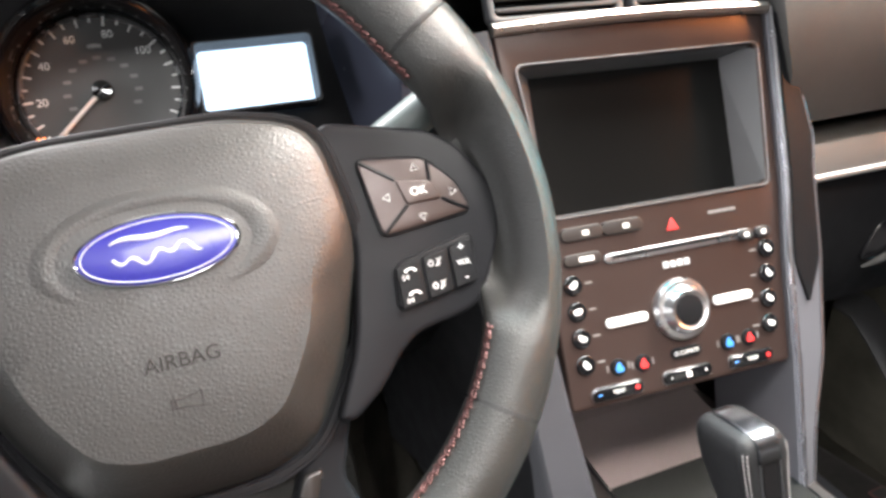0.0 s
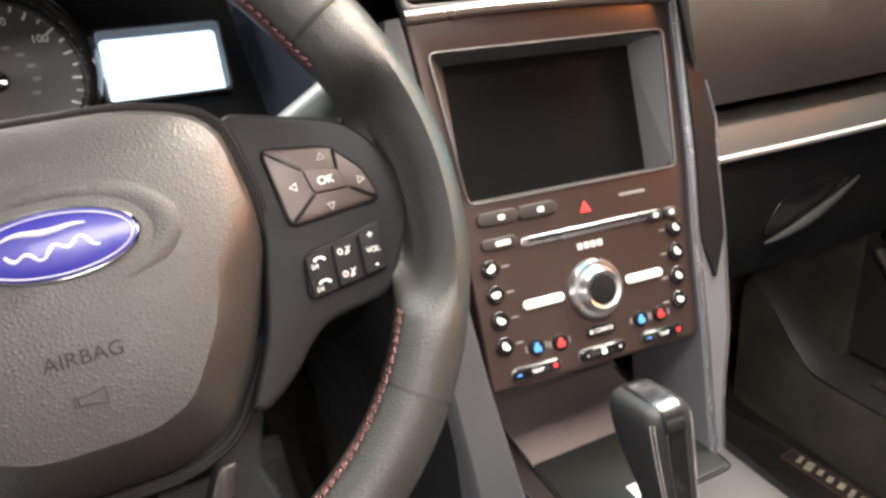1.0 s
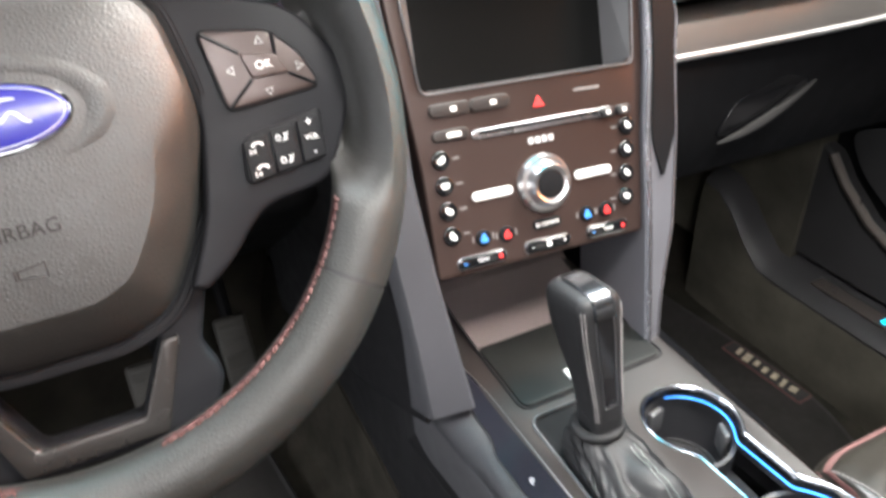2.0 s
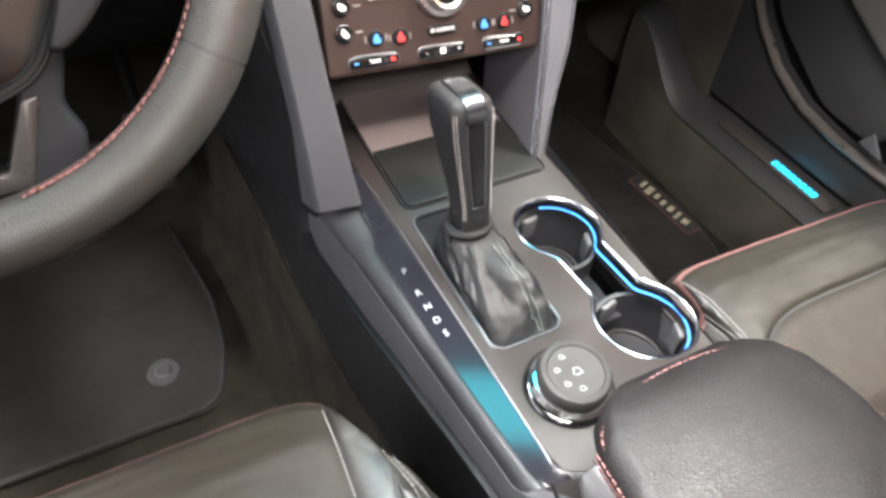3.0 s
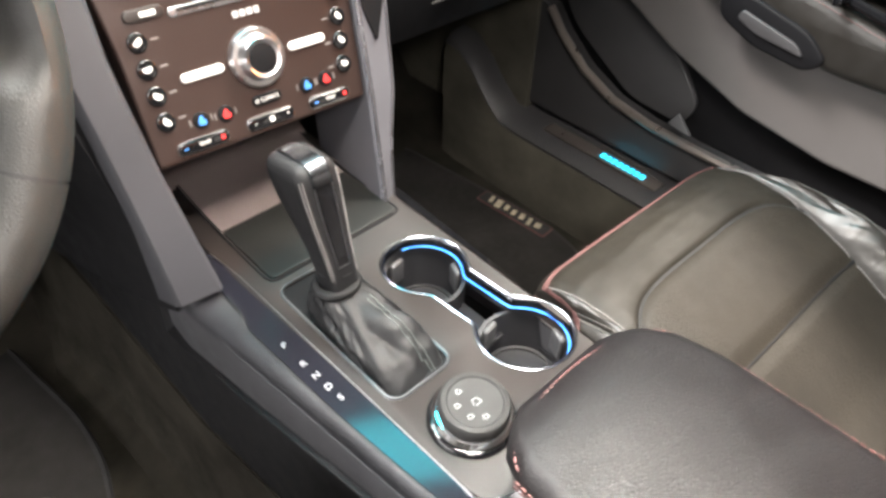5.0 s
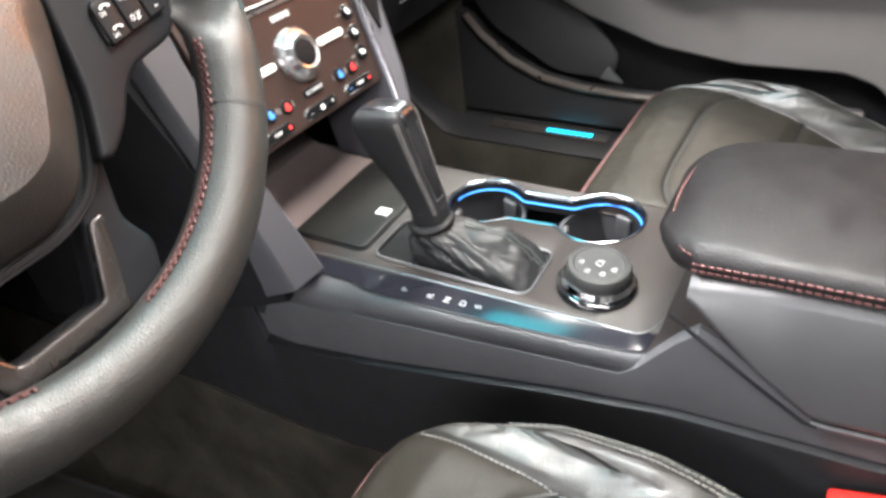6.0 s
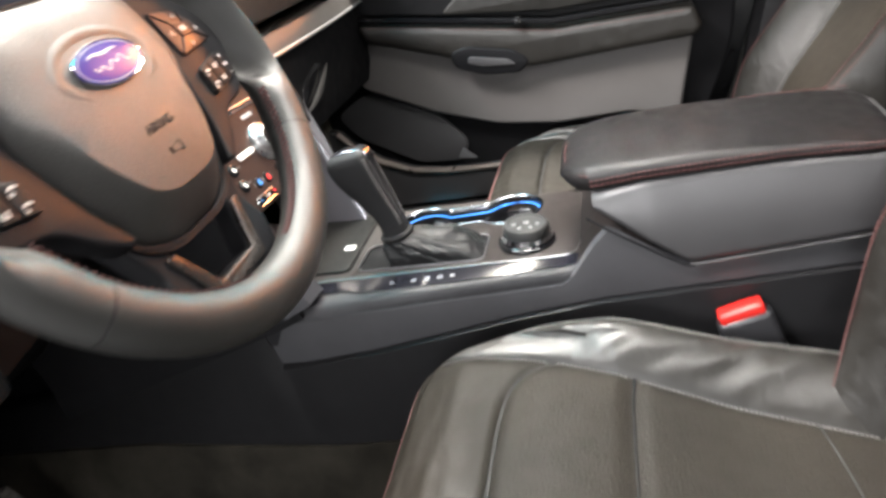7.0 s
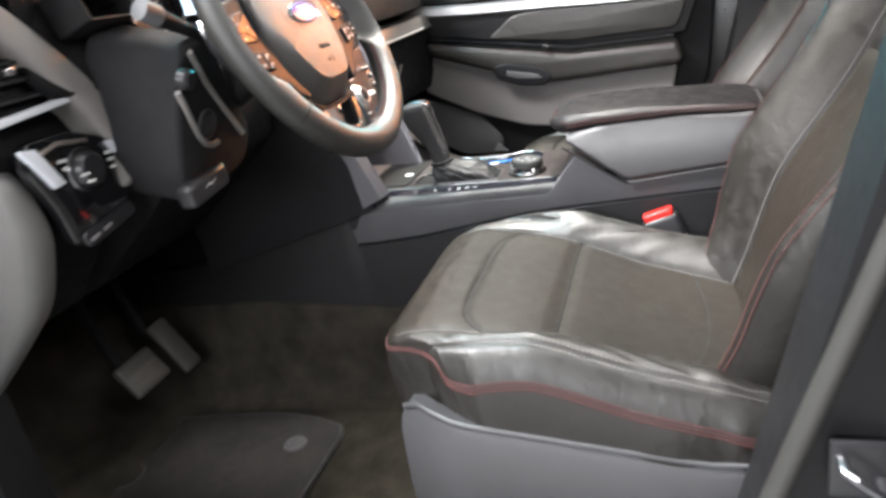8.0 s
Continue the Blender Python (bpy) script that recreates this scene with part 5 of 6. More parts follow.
    # rear corner piece of the plate
    part("rear_shroud", loft([[(x, y, z) for x, y, z in ((-0.1, -0.262, CZ - 0.012), (-0.1, -0.30, CZ + 0.03), (-0.1, -0.36, CZ + 0.04), (-0.1, -0.36, CZ - 0.02))], [(0.1, -0.262, CZ - 0.012), (0.1, -0.30, CZ + 0.03), (0.1, -0.36, CZ + 0.04), (0.1, -0.36, CZ - 0.02)]]), PLATE, c, "brown-black rear panel")
    # boot gate lining
    part("gate_frame", tube([(x, y, CZ + 0.0015) for x, y in rrect(0.071, 0.177, 0.0125, 4, -0.042, -0.061)], 0.0015, 6, True), GATESILVER, c, "thin dark silver frame of the gear gate")
    part("gate_well", loft([[(x, y, z) for x, y in rrect(0.070, 0.176, 0.012, 4, -0.042, -0.061)] for z in (CZ - 0.001, CZ - 0.04)]), DARKPLASTIC, c)
    # cup wells
    o = cup_outline(0.0)
    well = part("cup_well", loft([[(x, y, CZ - 0.002) for x, y in o], [(x, y, CZ - 0.02) for x, y in o]], True, False), SATIN, c, "black cup wells")
    for cx, cy, cr in CUPS:
        part("cup_floor", lathe([(0.0001, -0.068), (cr * 0.93, -0.068), (cr * 0.985, -0.06), (cr, -0.018), (cr + 0.004, -0.018), (cr + 0.004, -0.075), (0.0001, -0.075)], 40, T((cx, cy, CZ))), SATIN, well, "black ribbed cup floor")
        part("cup_ridge", lathe([(cr * 0.80, -0.068), (cr * 0.81, -0.0655), (cr * 0.84, -0.0655), (cr * 0.85, -0.068)], 40, T((cx, cy, CZ))), RUBBER, well)
        for a in (-20, 100, 220):
            part("grip_finger", rbox(0.007, 0.020, 0.030, 0.0032, 3, m=T((cx, cy, CZ - 0.034)) @ Matrix.Rotation(radians(a), 4, "Z") @ T((cr - 0.003, 0, 0))), SHIELD, well, "grey rubber grip finger")
    part("waist_floor", rbox(0.036, 0.06, 0.005, 0.002, m=T((0.061, -0.107, CZ - 0.045))), SATIN, well)
    lips = [[(x, y, CZ + z) for x, y in cup_outline(g)] for g, z in ((0.0046, 0.0004), (0.0040, 0.0019), (0.0026, 0.0025), (0.0008, 0.0016), (-0.0006, -0.0010), (-0.0012, -0.0060), (0.0020, -0.0070))]
    part("cup_ring", loft(lips, True, False), RINGCHROME, c, "bright chrome ring round both cups")
    half = cup_outline(-0.0012)
    half = half[4:104]
    part("cup_light", tube([(x - 0.0008, y, CZ - 0.0092) for x, y in half], 0.0008, 6), LED, c, "glowing blue light ring in the cups")
    # drive mode dial
    dm = T((-0.038, -0.204, CZ)) @ Matrix.Rotation(radians(4), 4, "X")
    dial = part("mode_dial", lathe([(0.0001, 0.0), (0.0385, 0.0), (0.0385, 0.004), (0.0365, 0.0065), (0.0345, 0.007), (0.0001, 0.007)], 48, dm), PIANO, c, "black drive mode dial")
    part("dial_chrome", lathe([(0.028, 0.006), (0.0335, 0.007), (0.0345, 0.010), (0.0320, 0.015), (0.028, 0.0155)], 48, dm), CHROME, dial, "chrome collar")
    part("dial_grip", lathe([(0.0001, 0.027), (0.023, 0.027), (0.0245, 0.0285), (0.0285, 0.0275), (0.0305, 0.024), (0.0305, 0.0155), (0.0001, 0.0155)], 48, dm), RUBBER, dial, "soft dark grey grip")
    for px, py, w, h in ((0.001, 0.0, 0.0078, 0.0062), (-0.004, 0.016, 0.0050, 0.0040), (-0.014, 0.007, 0.0050, 0.0040), (-0.0125, -0.007, 0.0050, 0.0040), (-0.003, -0.015, 0.0050, 0.0040)):
        part("dial_icon", at(join(tube([(px - w / 2, py - h / 3, 0), (px - w / 4, py + h / 2, 0), (px + w / 3, py + h / 3, 0), (px + w / 2, py - h / 2, 0)], 0.00038, 5), tube([(px - w / 3, py - h / 2, 0), (px + w / 2, py - h / 2.4, 0)], 0.00038, 5)), dm @ T((0, 0, 0.0273))), PRINTGREY, dial, "pale printed mode icon")
    # upper rear box and armrest lid
    def arm(y0, y1, n, lower, upper, hw, mid, rr, crown, roll=0.0):
        rings = []
        for k in range(n + 1):
            y = y0 + (y1 - y0) * k / n
            lo, hi, h = lower(y), upper(y), hw(y)
            ring = []
            for px, py in rrect(2 * h, max(0.006, hi - lo), min(rr, 0.45 * (hi - lo)), 6):
                z = (lo + hi) / 2 + py
                if py > 0:
                    z -= crown * (px / h) ** 2
                ring.append((mid + px * (1 + roll * (0.65 - ((z - lo) / max(0.006, hi - lo)) ** 2)), y, z))
            rings.append(ring)
        return loft(rings)
    side = part("armrest_box", arm(-0.298, -0.634, 40, lambda y: curve_at([(-0.72, 0.468), (-0.59, 0.458), (-0.40, 0.441), (-0.305, 0.512), (-0.282, 0.53)], y), lambda y: curve_at([(-0.72, 0.545), (-0.5, 0.553), (-0.35, 0.548), (-0.282, 0.537)], y),
                lambda y: curve_at([(-0.634, 0.076), (-0.626, 0.088), (-0.61, 0.098), (-0.36, 0.098), (-0.298, 0.086)], y), -0.012, 0.012, 0.0, 0.22), GREYLEATHER, c, "grey leatherette side of the armrest box")
    part("box_gap", tube([(-0.1215, y, z) for y, z in ((-0.29, 0.516), (-0.31, 0.500), (-0.36, 0.464), (-0.395, 0.441), (-0.405, 0.4395))], 0.0016, 6), DARKPLASTIC, side)
    part("box_ledge", tube([(-0.1190, y, z) for y, z in ((-0.40, 0.4405), (-0.41, 0.440), (-0.5, 0.449), (-0.60, 0.459), (-0.645, 0.463))], 0.0028, 6), GREYLEATHER, side, "pale ledge under the armrest box")
    lid = part("armrest_lid", arm(-0.262, -0.640, 60, lambda y: curve_at([(-0.640, 0.536), (-0.625, 0.541), (-0.5, 0.548), (-0.35, 0.543), (-0.285, 0.532), (-0.262, 0.545)], y),
               lambda y: curve_at([(-0.640, 0.543), (-0.632, 0.552), (-0.615, 0.560), (-0.56, 0.567), (-0.42, 0.574), (-0.32, 0.572), (-0.29, 0.568), (-0.272, 0.563), (-0.262, 0.556)], y),
               lambda y: curve_at([(-0.640, 0.067), (-0.632, 0.081), (-0.615, 0.0895), (-0.59, 0.0935), (-0.34, 0.0935), (-0.30, 0.089), (-0.28, 0.078), (-0.266, 0.058), (-0.262, 0.045)], y), -0.012, 0.024, 0.006), LIDSKIN, c, "padded black leather armrest lid")
    for sx in (-1, 1):
        for dz in (0.0, 0.006):
            pts = []
            for k in range(60):
                y = -0.30 - 0.312 * k / 59
                pts.append((-0.012 + sx * (0.0937 if y < -0.34 else curve_at([(-0.34, 0.0937), (-0.30, 0.0895)], y)), y, curve_at([(-0.70, 0.548), (-0.5, 0.556), (-0.35, 0.552), (-0.30, 0.546)], y) + dz))
            part("stitching", stitches(pts), REDTHREAD, lid, "dark red double stitching", kind="stuff")
    part("front_stitching", stitches([(-0.012 + 0.085 * math.cos(math.pi * (1 - k / 30)), -0.30 + 0.033 * math.sin(math.pi * k / 30), 0.556) for k in range(31)]), REDTHREAD, lid, "dark red stitching", kind="stuff")
    return c


console()


# ---- gear lever ----
def gear_lever():
    g = thing("gear_lever", "automatic gear lever with leather boot and chrome topped knob", "gear lever")
    base = Vector((-0.0465, -0.033, 0.486))
    # height, centre and size of the knob's sections: a slim neck under a head that reaches forward
    FORM = [(0.487, -0.033, 0.030, 0.034), (0.503, -0.031, 0.0295, 0.034), (0.520, -0.026, 0.0305, 0.037), (0.538, -0.018, 0.033, 0.043), (0.556, -0.0095, 0.0365, 0.050), (0.574, -0.002, 0.0395, 0.055),
            (0.588, 0.0025, 0.041, 0.0575), (0.598, 0.005, 0.0415, 0.058), (0.605, 0.006, 0.039, 0.055), (0.6095, 0.006, 0.034, 0.049), (0.612, 0.006, 0.026, 0.040)]

    def form(z):
        return [curve_at([(f[0], f[i]) for f in FORM], z) for i in (1, 2, 3)]

    def tip(y, yc, z):
        return z + 0.15 * (yc - y) * smooth01((z - 0.53) / 0.06)
    # creased boot, slack towards the rear of the gate
    open_ring = evenly(rrect(0.0615, 0.130, 0.010, 8, -0.0435, -0.0845), 120)
    n = len(open_ring)
    rings = []
    for k in range(37):
        t = k / 36
        ring = []
        for i, (x, y) in enumerate(open_ring):
            a = math.atan2(y + 0.0845, x + 0.0435)
            tx, ty = base.x + 0.0178 * math.cos(a), base.y + 0.0178 * math.sin(a)
            px, py = x + (tx - x) * t ** 2.1, y + (ty - y) * t ** 1.4
            pz = CZ - 0.012 + (base.z + 0.003 - CZ + 0.012) * (t ** 0.80)
            env = math.sin(math.pi * min(1.0, t * 1.02)) ** 0.8
            back = smooth01((-y - 0.06) / 0.06)
            w = 3.1 * a + 4.5 * t + 1.6 * noise.noise((x * 22, y * 18, t * 2.0))
            pleat = abs(math.sin(w)) ** 0.7 - 0.55
            fold = env * (0.0034 * pleat * (0.4 + 0.8 * back) + 0.0058 * noise.noise((x * 30 + 2, y * 26, t * 3.4)) + 0.0016 * noise.noise((x * 90, y * 80, t * 11)) + 0.0004 * math.sin(23 * a - 6 * t)) + 0.0020 * env
            sag = 0.006 * back * math.sin(math.pi * t) * math.cos(1.5 * a + 1.2)
            ring.append((px + fold * math.cos(a), py + fold * math.sin(a), pz + 0.85 * fold + sag))
        rings.append(ring)
    boot = part("boot", loft(rings, True, False), BOOT, g, "creased black leather boot", sharp=70)
    for off in (-0.0022, 0.0022):
        line = []
        for k in range(4, 33):
            ring = rings[k]
            p = min(ring, key=lambda v: abs(v[0] + 0.036 - off - 0.010 * (1 - k / 36)) + 4 * max(0.0, v[1] + 0.034))
            line.append((p[0], p[1], p[2] + 0.0012))
        part("boot_seam", stitches(line, 0.0036, 0.0026, 0.00045), STALKGREY, boot, "double seam of the boot", kind="stuff")
    cm = T(base + Vector((0, 0, 0.003))) @ Matrix.Rotation(radians(-8), 4, "X")
    part("collar", lathe([(0.0165, -0.0038), (0.0205, -0.0036), (0.0232, -0.0018), (0.0238, 0.0004), (0.0225, 0.0028), (0.0195, 0.0038), (0.0165, 0.0036)], 36, cm), BOOT, g, "rolled leather collar")
    rings = []
    for k in range(40):
        z = 0.487 + 0.125 * k / 39
        yc, w, d = form(z)
        rings.append([(base.x + px + 0.002, yc + py, tip(yc + py, yc, z)) for px, py in rrect(w, d, min(w, d) * 0.25, 6)])
    knob = part("knob", loft(rings), KNOBSKIN, g, "black leather gear knob")
    part("neck_seam", lathe([(0.0150, -0.0008), (0.0178, -0.0008), (0.0182, 0.0), (0.0178, 0.0008), (0.0150, 0.0008)], 28, T((base.x + 0.002, -0.0305, 0.5045)) @ Matrix.Rotation(radians(-10), 4, "X") @ Matrix.Diagonal((0.88, 1.0, 1, 1))), BOOT, knob, "seam round the neck")
    # bright cap over the top, black gloss panel down the rear face, and its chrome border
    X = base.x + 0.002

    def rear(z):
        yc, w, d = form(z)
        return yc - d / 2
    top_line = [(0.0335, 0.590), (0.0325, 0.599), (0.028, 0.6070), (0.018, 0.6118), (0.006, 0.6140), (-0.006, 0.6150), (-0.015, 0.6148), (-0.021, 0.6115), (-0.0245, 0.6055), (-0.0262, 0.598)]

    def band(line, w, lift, mat, name, label):
        rows = []
        for i, (y, z) in enumerate(line):
            a, b = line[max(0, i - 1)], line[min(len(line) - 1, i + 1)]
            t = Vector((0, b[0] - a[0], b[1] - a[1])).normalized()
            nrm = Vector((0, -t.z, t.y))
            if nrm.z < 0 and nrm.y > 0:
                nrm = -nrm
            ww = w if not callable(w) else w(i / (len(line) - 1))
            rows.append([Vector((X + e * ww / 2, y, z)) + nrm * f for e, f in ((-1.0, lift - 0.005), (-1.0, lift - 0.0012), (-0.86, lift), (0.86, lift), (1.0, lift - 0.0012), (1.0, lift - 0.005))])
        return part(name, loft(rows), mat, knob, label)
    flip = [(y, z) for y, z in reversed(top_line)]
    band(flip, 0.0195, 0.0010, RINGCHROME, "chrome_cap", "bright chrome cap")
    down = [(rear(z) + 0.0006, tip(rear(z), form(z)[0], z)) for z in [0.519 + 0.080 * k / 14 for k in range(15)]]
    band(down, lambda q: 0.0115 + 0.0045 * smooth01(q * 1.3), 0.0014, PIANO, "rear_inlay", "gloss black rear inlay")
    edge = []
    for sx in (-1, 1):
        for k in (reversed(range(15)) if sx < 0 else range(15)):
            y, z = down[k]
            edge.append((X + sx * (0.0115 + 0.0045 * smooth01(1.3 * k / 14)) / 2 + sx * 0.0005, y - 0.0012, z))
    part("inlay_edge", tube(edge, 0.0006, 6), GATESILVER, knob, "fine chrome border")
    for sx in (-1, 1):
        for out in (0.0, 1.0):
            pts = []
            for k in range(30):
                z = 0.508 + 0.094 * k / 29
                yc, w, d = form(z)
                r = min(w, d) * 0.25
                a = radians(38 + 16 * out)
                pts.append((X + sx * (w / 2 - r + r * math.sin(a) + 0.0003), yc - d / 2 + r - r * math.cos(a) - 0.0003, tip(yc - d / 2, yc, z)))
            part("stitching", stitches(pts, 0.0032, 0.0022, 0.0004), GREYTHREAD, knob, "fine dark stitching", kind="stuff")
    return g


gear_lever()


# ---- seats ----
def seat(label, place, slope, wide, corner, panel, outer, roll):
    """Cushion, backrest and side shields, with the origin under the middle of the cushion's front edge."""
    s = thing("car_seat", label, "seat", place, "front seats")
    s.rotation_euler = [radians(a) for a in slope]
    s.scale = (wide, 1, 1)
    HEIGHT = [(-0.56, 0.275), (-0.50, 0.285), (-0.34, 0.325), (-0.22, 0.368), (-0.12, 0.39), (-0.05, 0.397), (0.0, 0.39)]

    def insert_w(y):
        return curve_at([(-0.56, 0.125), (-0.35, 0.150), (-0.12, 0.178), (0.0, 0.186)], y)

    FRONT = [(0.0, 0.155), (0.03, 0.092), (0.06, 0.050), (0.09, 0.027), (0.12, 0.013), (0.17, 0.003), (0.24, 0.0)]

    def fall_u(au):
        t = max(0.0, (au - 0.82) / 0.18)
        return 0.040 * t + 0.115 * t ** 1.8

    def fall_v(v):
        return curve_at(FRONT, v) + roll * (1 - smooth01((v + 0.02) / 0.36)) * smooth01(v / 0.06)

    def surface(u, v):
        """u across, v from the front underside to the rear."""
        au, sg = abs(u), 1 if u >= 0 else -1
        y = curve_at([(0.0, 0.0), (0.06, 0.010), (0.12, 0.004), (0.17, -0.010), (0.36, -0.10), (0.37, -0.105), (1.0, -0.56)], v)
        w = insert_w(y) * panel
        if au <= 0.6:
            x, hump = w * au / 0.6, 0.008 * (au / 0.6) ** 2
        elif au <= 0.82:
            t = (au - 0.6) / 0.22
            x, hump = w + (0.226 - w) * t, 0.008 + 0.035 * math.sin(t * math.pi * 0.60)
        else:
            t = (au - 0.82) / 0.18
            x, hump = 0.226 + 0.036 * math.sin(min(1.0, t * 1.45) * math.pi / 2), 0.0413
        hump *= 0.10 + 0.90 * smooth01(-y / 0.27)
        # round the front corners in plan
        front = 1 - smooth01((v - 0.02) / 0.34)
        x *= 1 - 0.10 * front * smooth01((au - 0.5) / 0.5)
        y -= corner * smooth01((au - 0.40) / 0.60) ** 1.7 * (1 - smooth01((v - 0.1) / 0.5))
        if au < 0.75:
            y -= 0.045 * (min(au, 0.6) / 0.6) ** 5 * math.exp(-((v - 0.365) / 0.12) ** 2)
        fall = min(0.165, (fall_u(au) ** 3 + fall_v(v) ** 3) ** (1 / 3))
        z = curve_at(HEIGHT, y) + hump - fall
        # seams sink in
        for c0 in (0.6, 0.82):
            z -= 0.0040 * math.exp(-((au - c0) / 0.011) ** 2) * smooth01((v - 0.10) / 0.08)
        if au < 0.6:
            z -= 0.0055 * math.exp(-((v - 0.365) / 0.008) ** 2) + 0.0070 * math.exp(-((v - 0.55) / 0.010) ** 2)
            z += 0.004 * math.sin(math.pi * min(1, max(0, (v - 0.365) / 0.185))) * (1 - (au / 0.6) ** 4)
        # slanting creases of the soft leather on the bolsters, softer ones on the sides and the front panel
        if 0.6 < au < 0.86 and v > 0.2:
            ridge = noise.noise((x * 5, y * 34 + au * 22, 3.0)) + 0.5 * noise.noise((x * 9, y * 75 + au * 30, 7.0))
            z += smooth01((v - 0.30) / 0.25) * 0.0060 * ridge * math.sin(min(1.0, (au - 0.6) / 0.24) * math.pi)
        if au > 0.88:
            x += 0.004 * noise.noise((3.0, y * 30 + au * 6, au * 9)) * smooth01((-y - 0.25) / 0.2)
        if au < 0.8 and 0.12 < v < 0.42:
            z += 0.0016 * noise.noise((u * 3.0, v * 40, 11.0)) + 0.001 * noise.noise((u * 14, v * 18, 5.0))
        return Vector((sg * x, y, z))

    FRONTDEEP = 0.52

    def inverse(f, lo, hi, want):
        """Where a falling or rising function reaches a value."""
        up = f(hi) > f(lo)
        for _ in range(30):
            mid = (lo + hi) / 2
            if (f(mid) < want) == up:
                lo = mid
            else:
                hi = mid
        return (lo + hi) / 2

    def edge_line(deep, lift):
        """A line round the cushion's edge at one depth under its top, from one rear corner to the other."""
        out = []
        ue = inverse(fall_u, 0.82, 1.0, deep)
        for v in span(0.97, 0.30, 70):
            out.append((-ue, v))
        for k in range(1, 24):
            a = radians(90 * k / 24)
            out.append((-inverse(fall_u, 0.82, 1.0, deep * math.cos(a) ** (2 / 3)), inverse(fall_v, 0.34, 0.0, FRONTDEEP * deep * math.sin(a) ** (2 / 3))))
        ve = inverse(fall_v, 0.34, 0.0, FRONTDEEP * deep)
        for u in span(-0.80, 0.0, 40):
            out.append((u, ve))
        out += [(-u, v) for u, v in out[-2::-1]]
        pts = []
        for u, v in out:
            p = surface(u, v)
            pts.append(p + Vector((lift * (1 if u > 0 else -1) * smooth01((abs(u) - 0.8) / 0.08), lift * (1 - smooth01((v - 0.05) / 0.15)), lift)))
        return pts

    def patch(us, vs):
        top = [[surface(u, v) for u in us] for v in vs]
        bm = bmesh.new()
        rows = [[bm.verts.new(p) for p in r] for r in top]
        for a, b in zip(rows, rows[1:]):
            for i in range(len(us) - 1):
                bm.faces.new((a[i], a[i + 1], b[i + 1], b[i]))
        return bm

    def span(a, b, n):
        return [a + (b - a) * k / n for k in range(n + 1)]

    part("cushion_core", rbox(0.47, 0.50, 0.17, 0.03, 3, m=T((0, -0.295, 0.172))), DARKPLASTIC, s)
    part("front_panel", patch(span(-0.6, 0.6, 36), span(0.0, 0.365, 44)), PANELSKIN, s, "black leather front panel of the cushion", sharp=80)
    part("insert", patch(span(-0.6, 0.6, 36), span(0.365, 1.0, 50)), INSERT, s, "perforated dark insert of the cushion", sharp=80)
    for sg in (-1, 1):
        part("bolster", patch(span(sg * 0.6, sg * 0.82, 14), span(0.0, 1.0, 90)), LEATHER, s, "creased black leather side bolster", sharp=80)
        part("cushion_side", patch(span(sg * 0.82, sg * 1.0, 14), span(0.0, 1.0, 90)), LEATHER, s, "black leather cushion side", sharp=80)
        for uu, mat in ((0.808, DARKTHREAD), (0.832, DARKTHREAD)):
            part("stitching", stitches([surface(sg * uu, v) + Vector((0, 0, 0.0008)) for v in span(0.17, 0.97, 120)]), mat, s, "pale double stitching", kind="stuff")
        part("seam_line", stitches([surface(sg * 0.596, v) + Vector((0, 0, 0.0015)) for v in span(0.17, 0.98, 120)], 0.005, 0.0035, 0.0006), GREYTHREAD, s, "seam stitching", kind="stuff")
    for deep in (0.043, 0.0475, 0.052):
        part("edge_stitching", stitches(edge_line(deep, 0.0006), 0.0050, 0.0038, 0.0009), REDTHREAD, s, "dark red edge stitching", kind="stuff")
    part("edge_seam", tube(edge_line(0.0452, -0.0002), 0.0011, 5), RUBBER, s, "dark edge seam")
    part("seam_line", tube([surface(u, 0.365) + Vector((0, 0, 0.001)) for u in span(-0.6, 0.6, 40)], 0.0021, 5), RUBBER, s, "dark cross seam")
    part("seam_line", tube([surface(u, 0.55) + Vector((0, 0, 0.001)) for u in span(-0.6, 0.6, 40)], 0.0024, 5), DARKPLASTIC, s, "dark cross seam")
    part("seam_line", tube([surface(u, 0.83 - 0.03 * (u / 0.6) ** 2) + Vector((0, 0, 0.001)) for u in span(-0.6, 0.6, 40)], 0.0010, 5), RUBBER, s, "dark cross seam")
    # plastic side shields
    for sg in (-1, 1):
        rings = []
        for k in range(30):
            y = -0.02 - 0.56 * k / 29
            tuck = 0.045 * (1 - smooth01((-y - 0.02) / 0.14)) ** 2
            zt = (0.0 if sg == outer else -0.07) + curve_at([(-0.58, 0.258), (-0.42, 0.252), (-0.06, 0.306), (-0.035, 0.300), (-0.02, 0.272)], y)
            rings.append([(sg * (px - tuck), y, pz) for px, pz in ((0.235, zt), (0.258, zt + 0.004), (0.268, zt - 0.012), (0.272, 0.17), (0.262, 0.10), (0.235, 0.10))])
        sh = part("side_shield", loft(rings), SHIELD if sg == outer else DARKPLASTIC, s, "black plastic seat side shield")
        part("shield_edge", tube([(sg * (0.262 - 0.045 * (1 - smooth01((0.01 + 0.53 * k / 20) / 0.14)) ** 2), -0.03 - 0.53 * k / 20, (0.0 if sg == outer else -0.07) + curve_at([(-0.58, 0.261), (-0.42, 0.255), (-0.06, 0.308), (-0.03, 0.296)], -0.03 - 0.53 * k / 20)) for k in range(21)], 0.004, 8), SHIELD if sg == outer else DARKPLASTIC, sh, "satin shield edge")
        if sg != outer:
            continue
        part("seat_switch", rbox(0.012, 0.09, 0.016, 0.005, 3, m=T((sg * 0.277, -0.27, 0.172))), SILVER, sh, "satin seat adjuster switch")
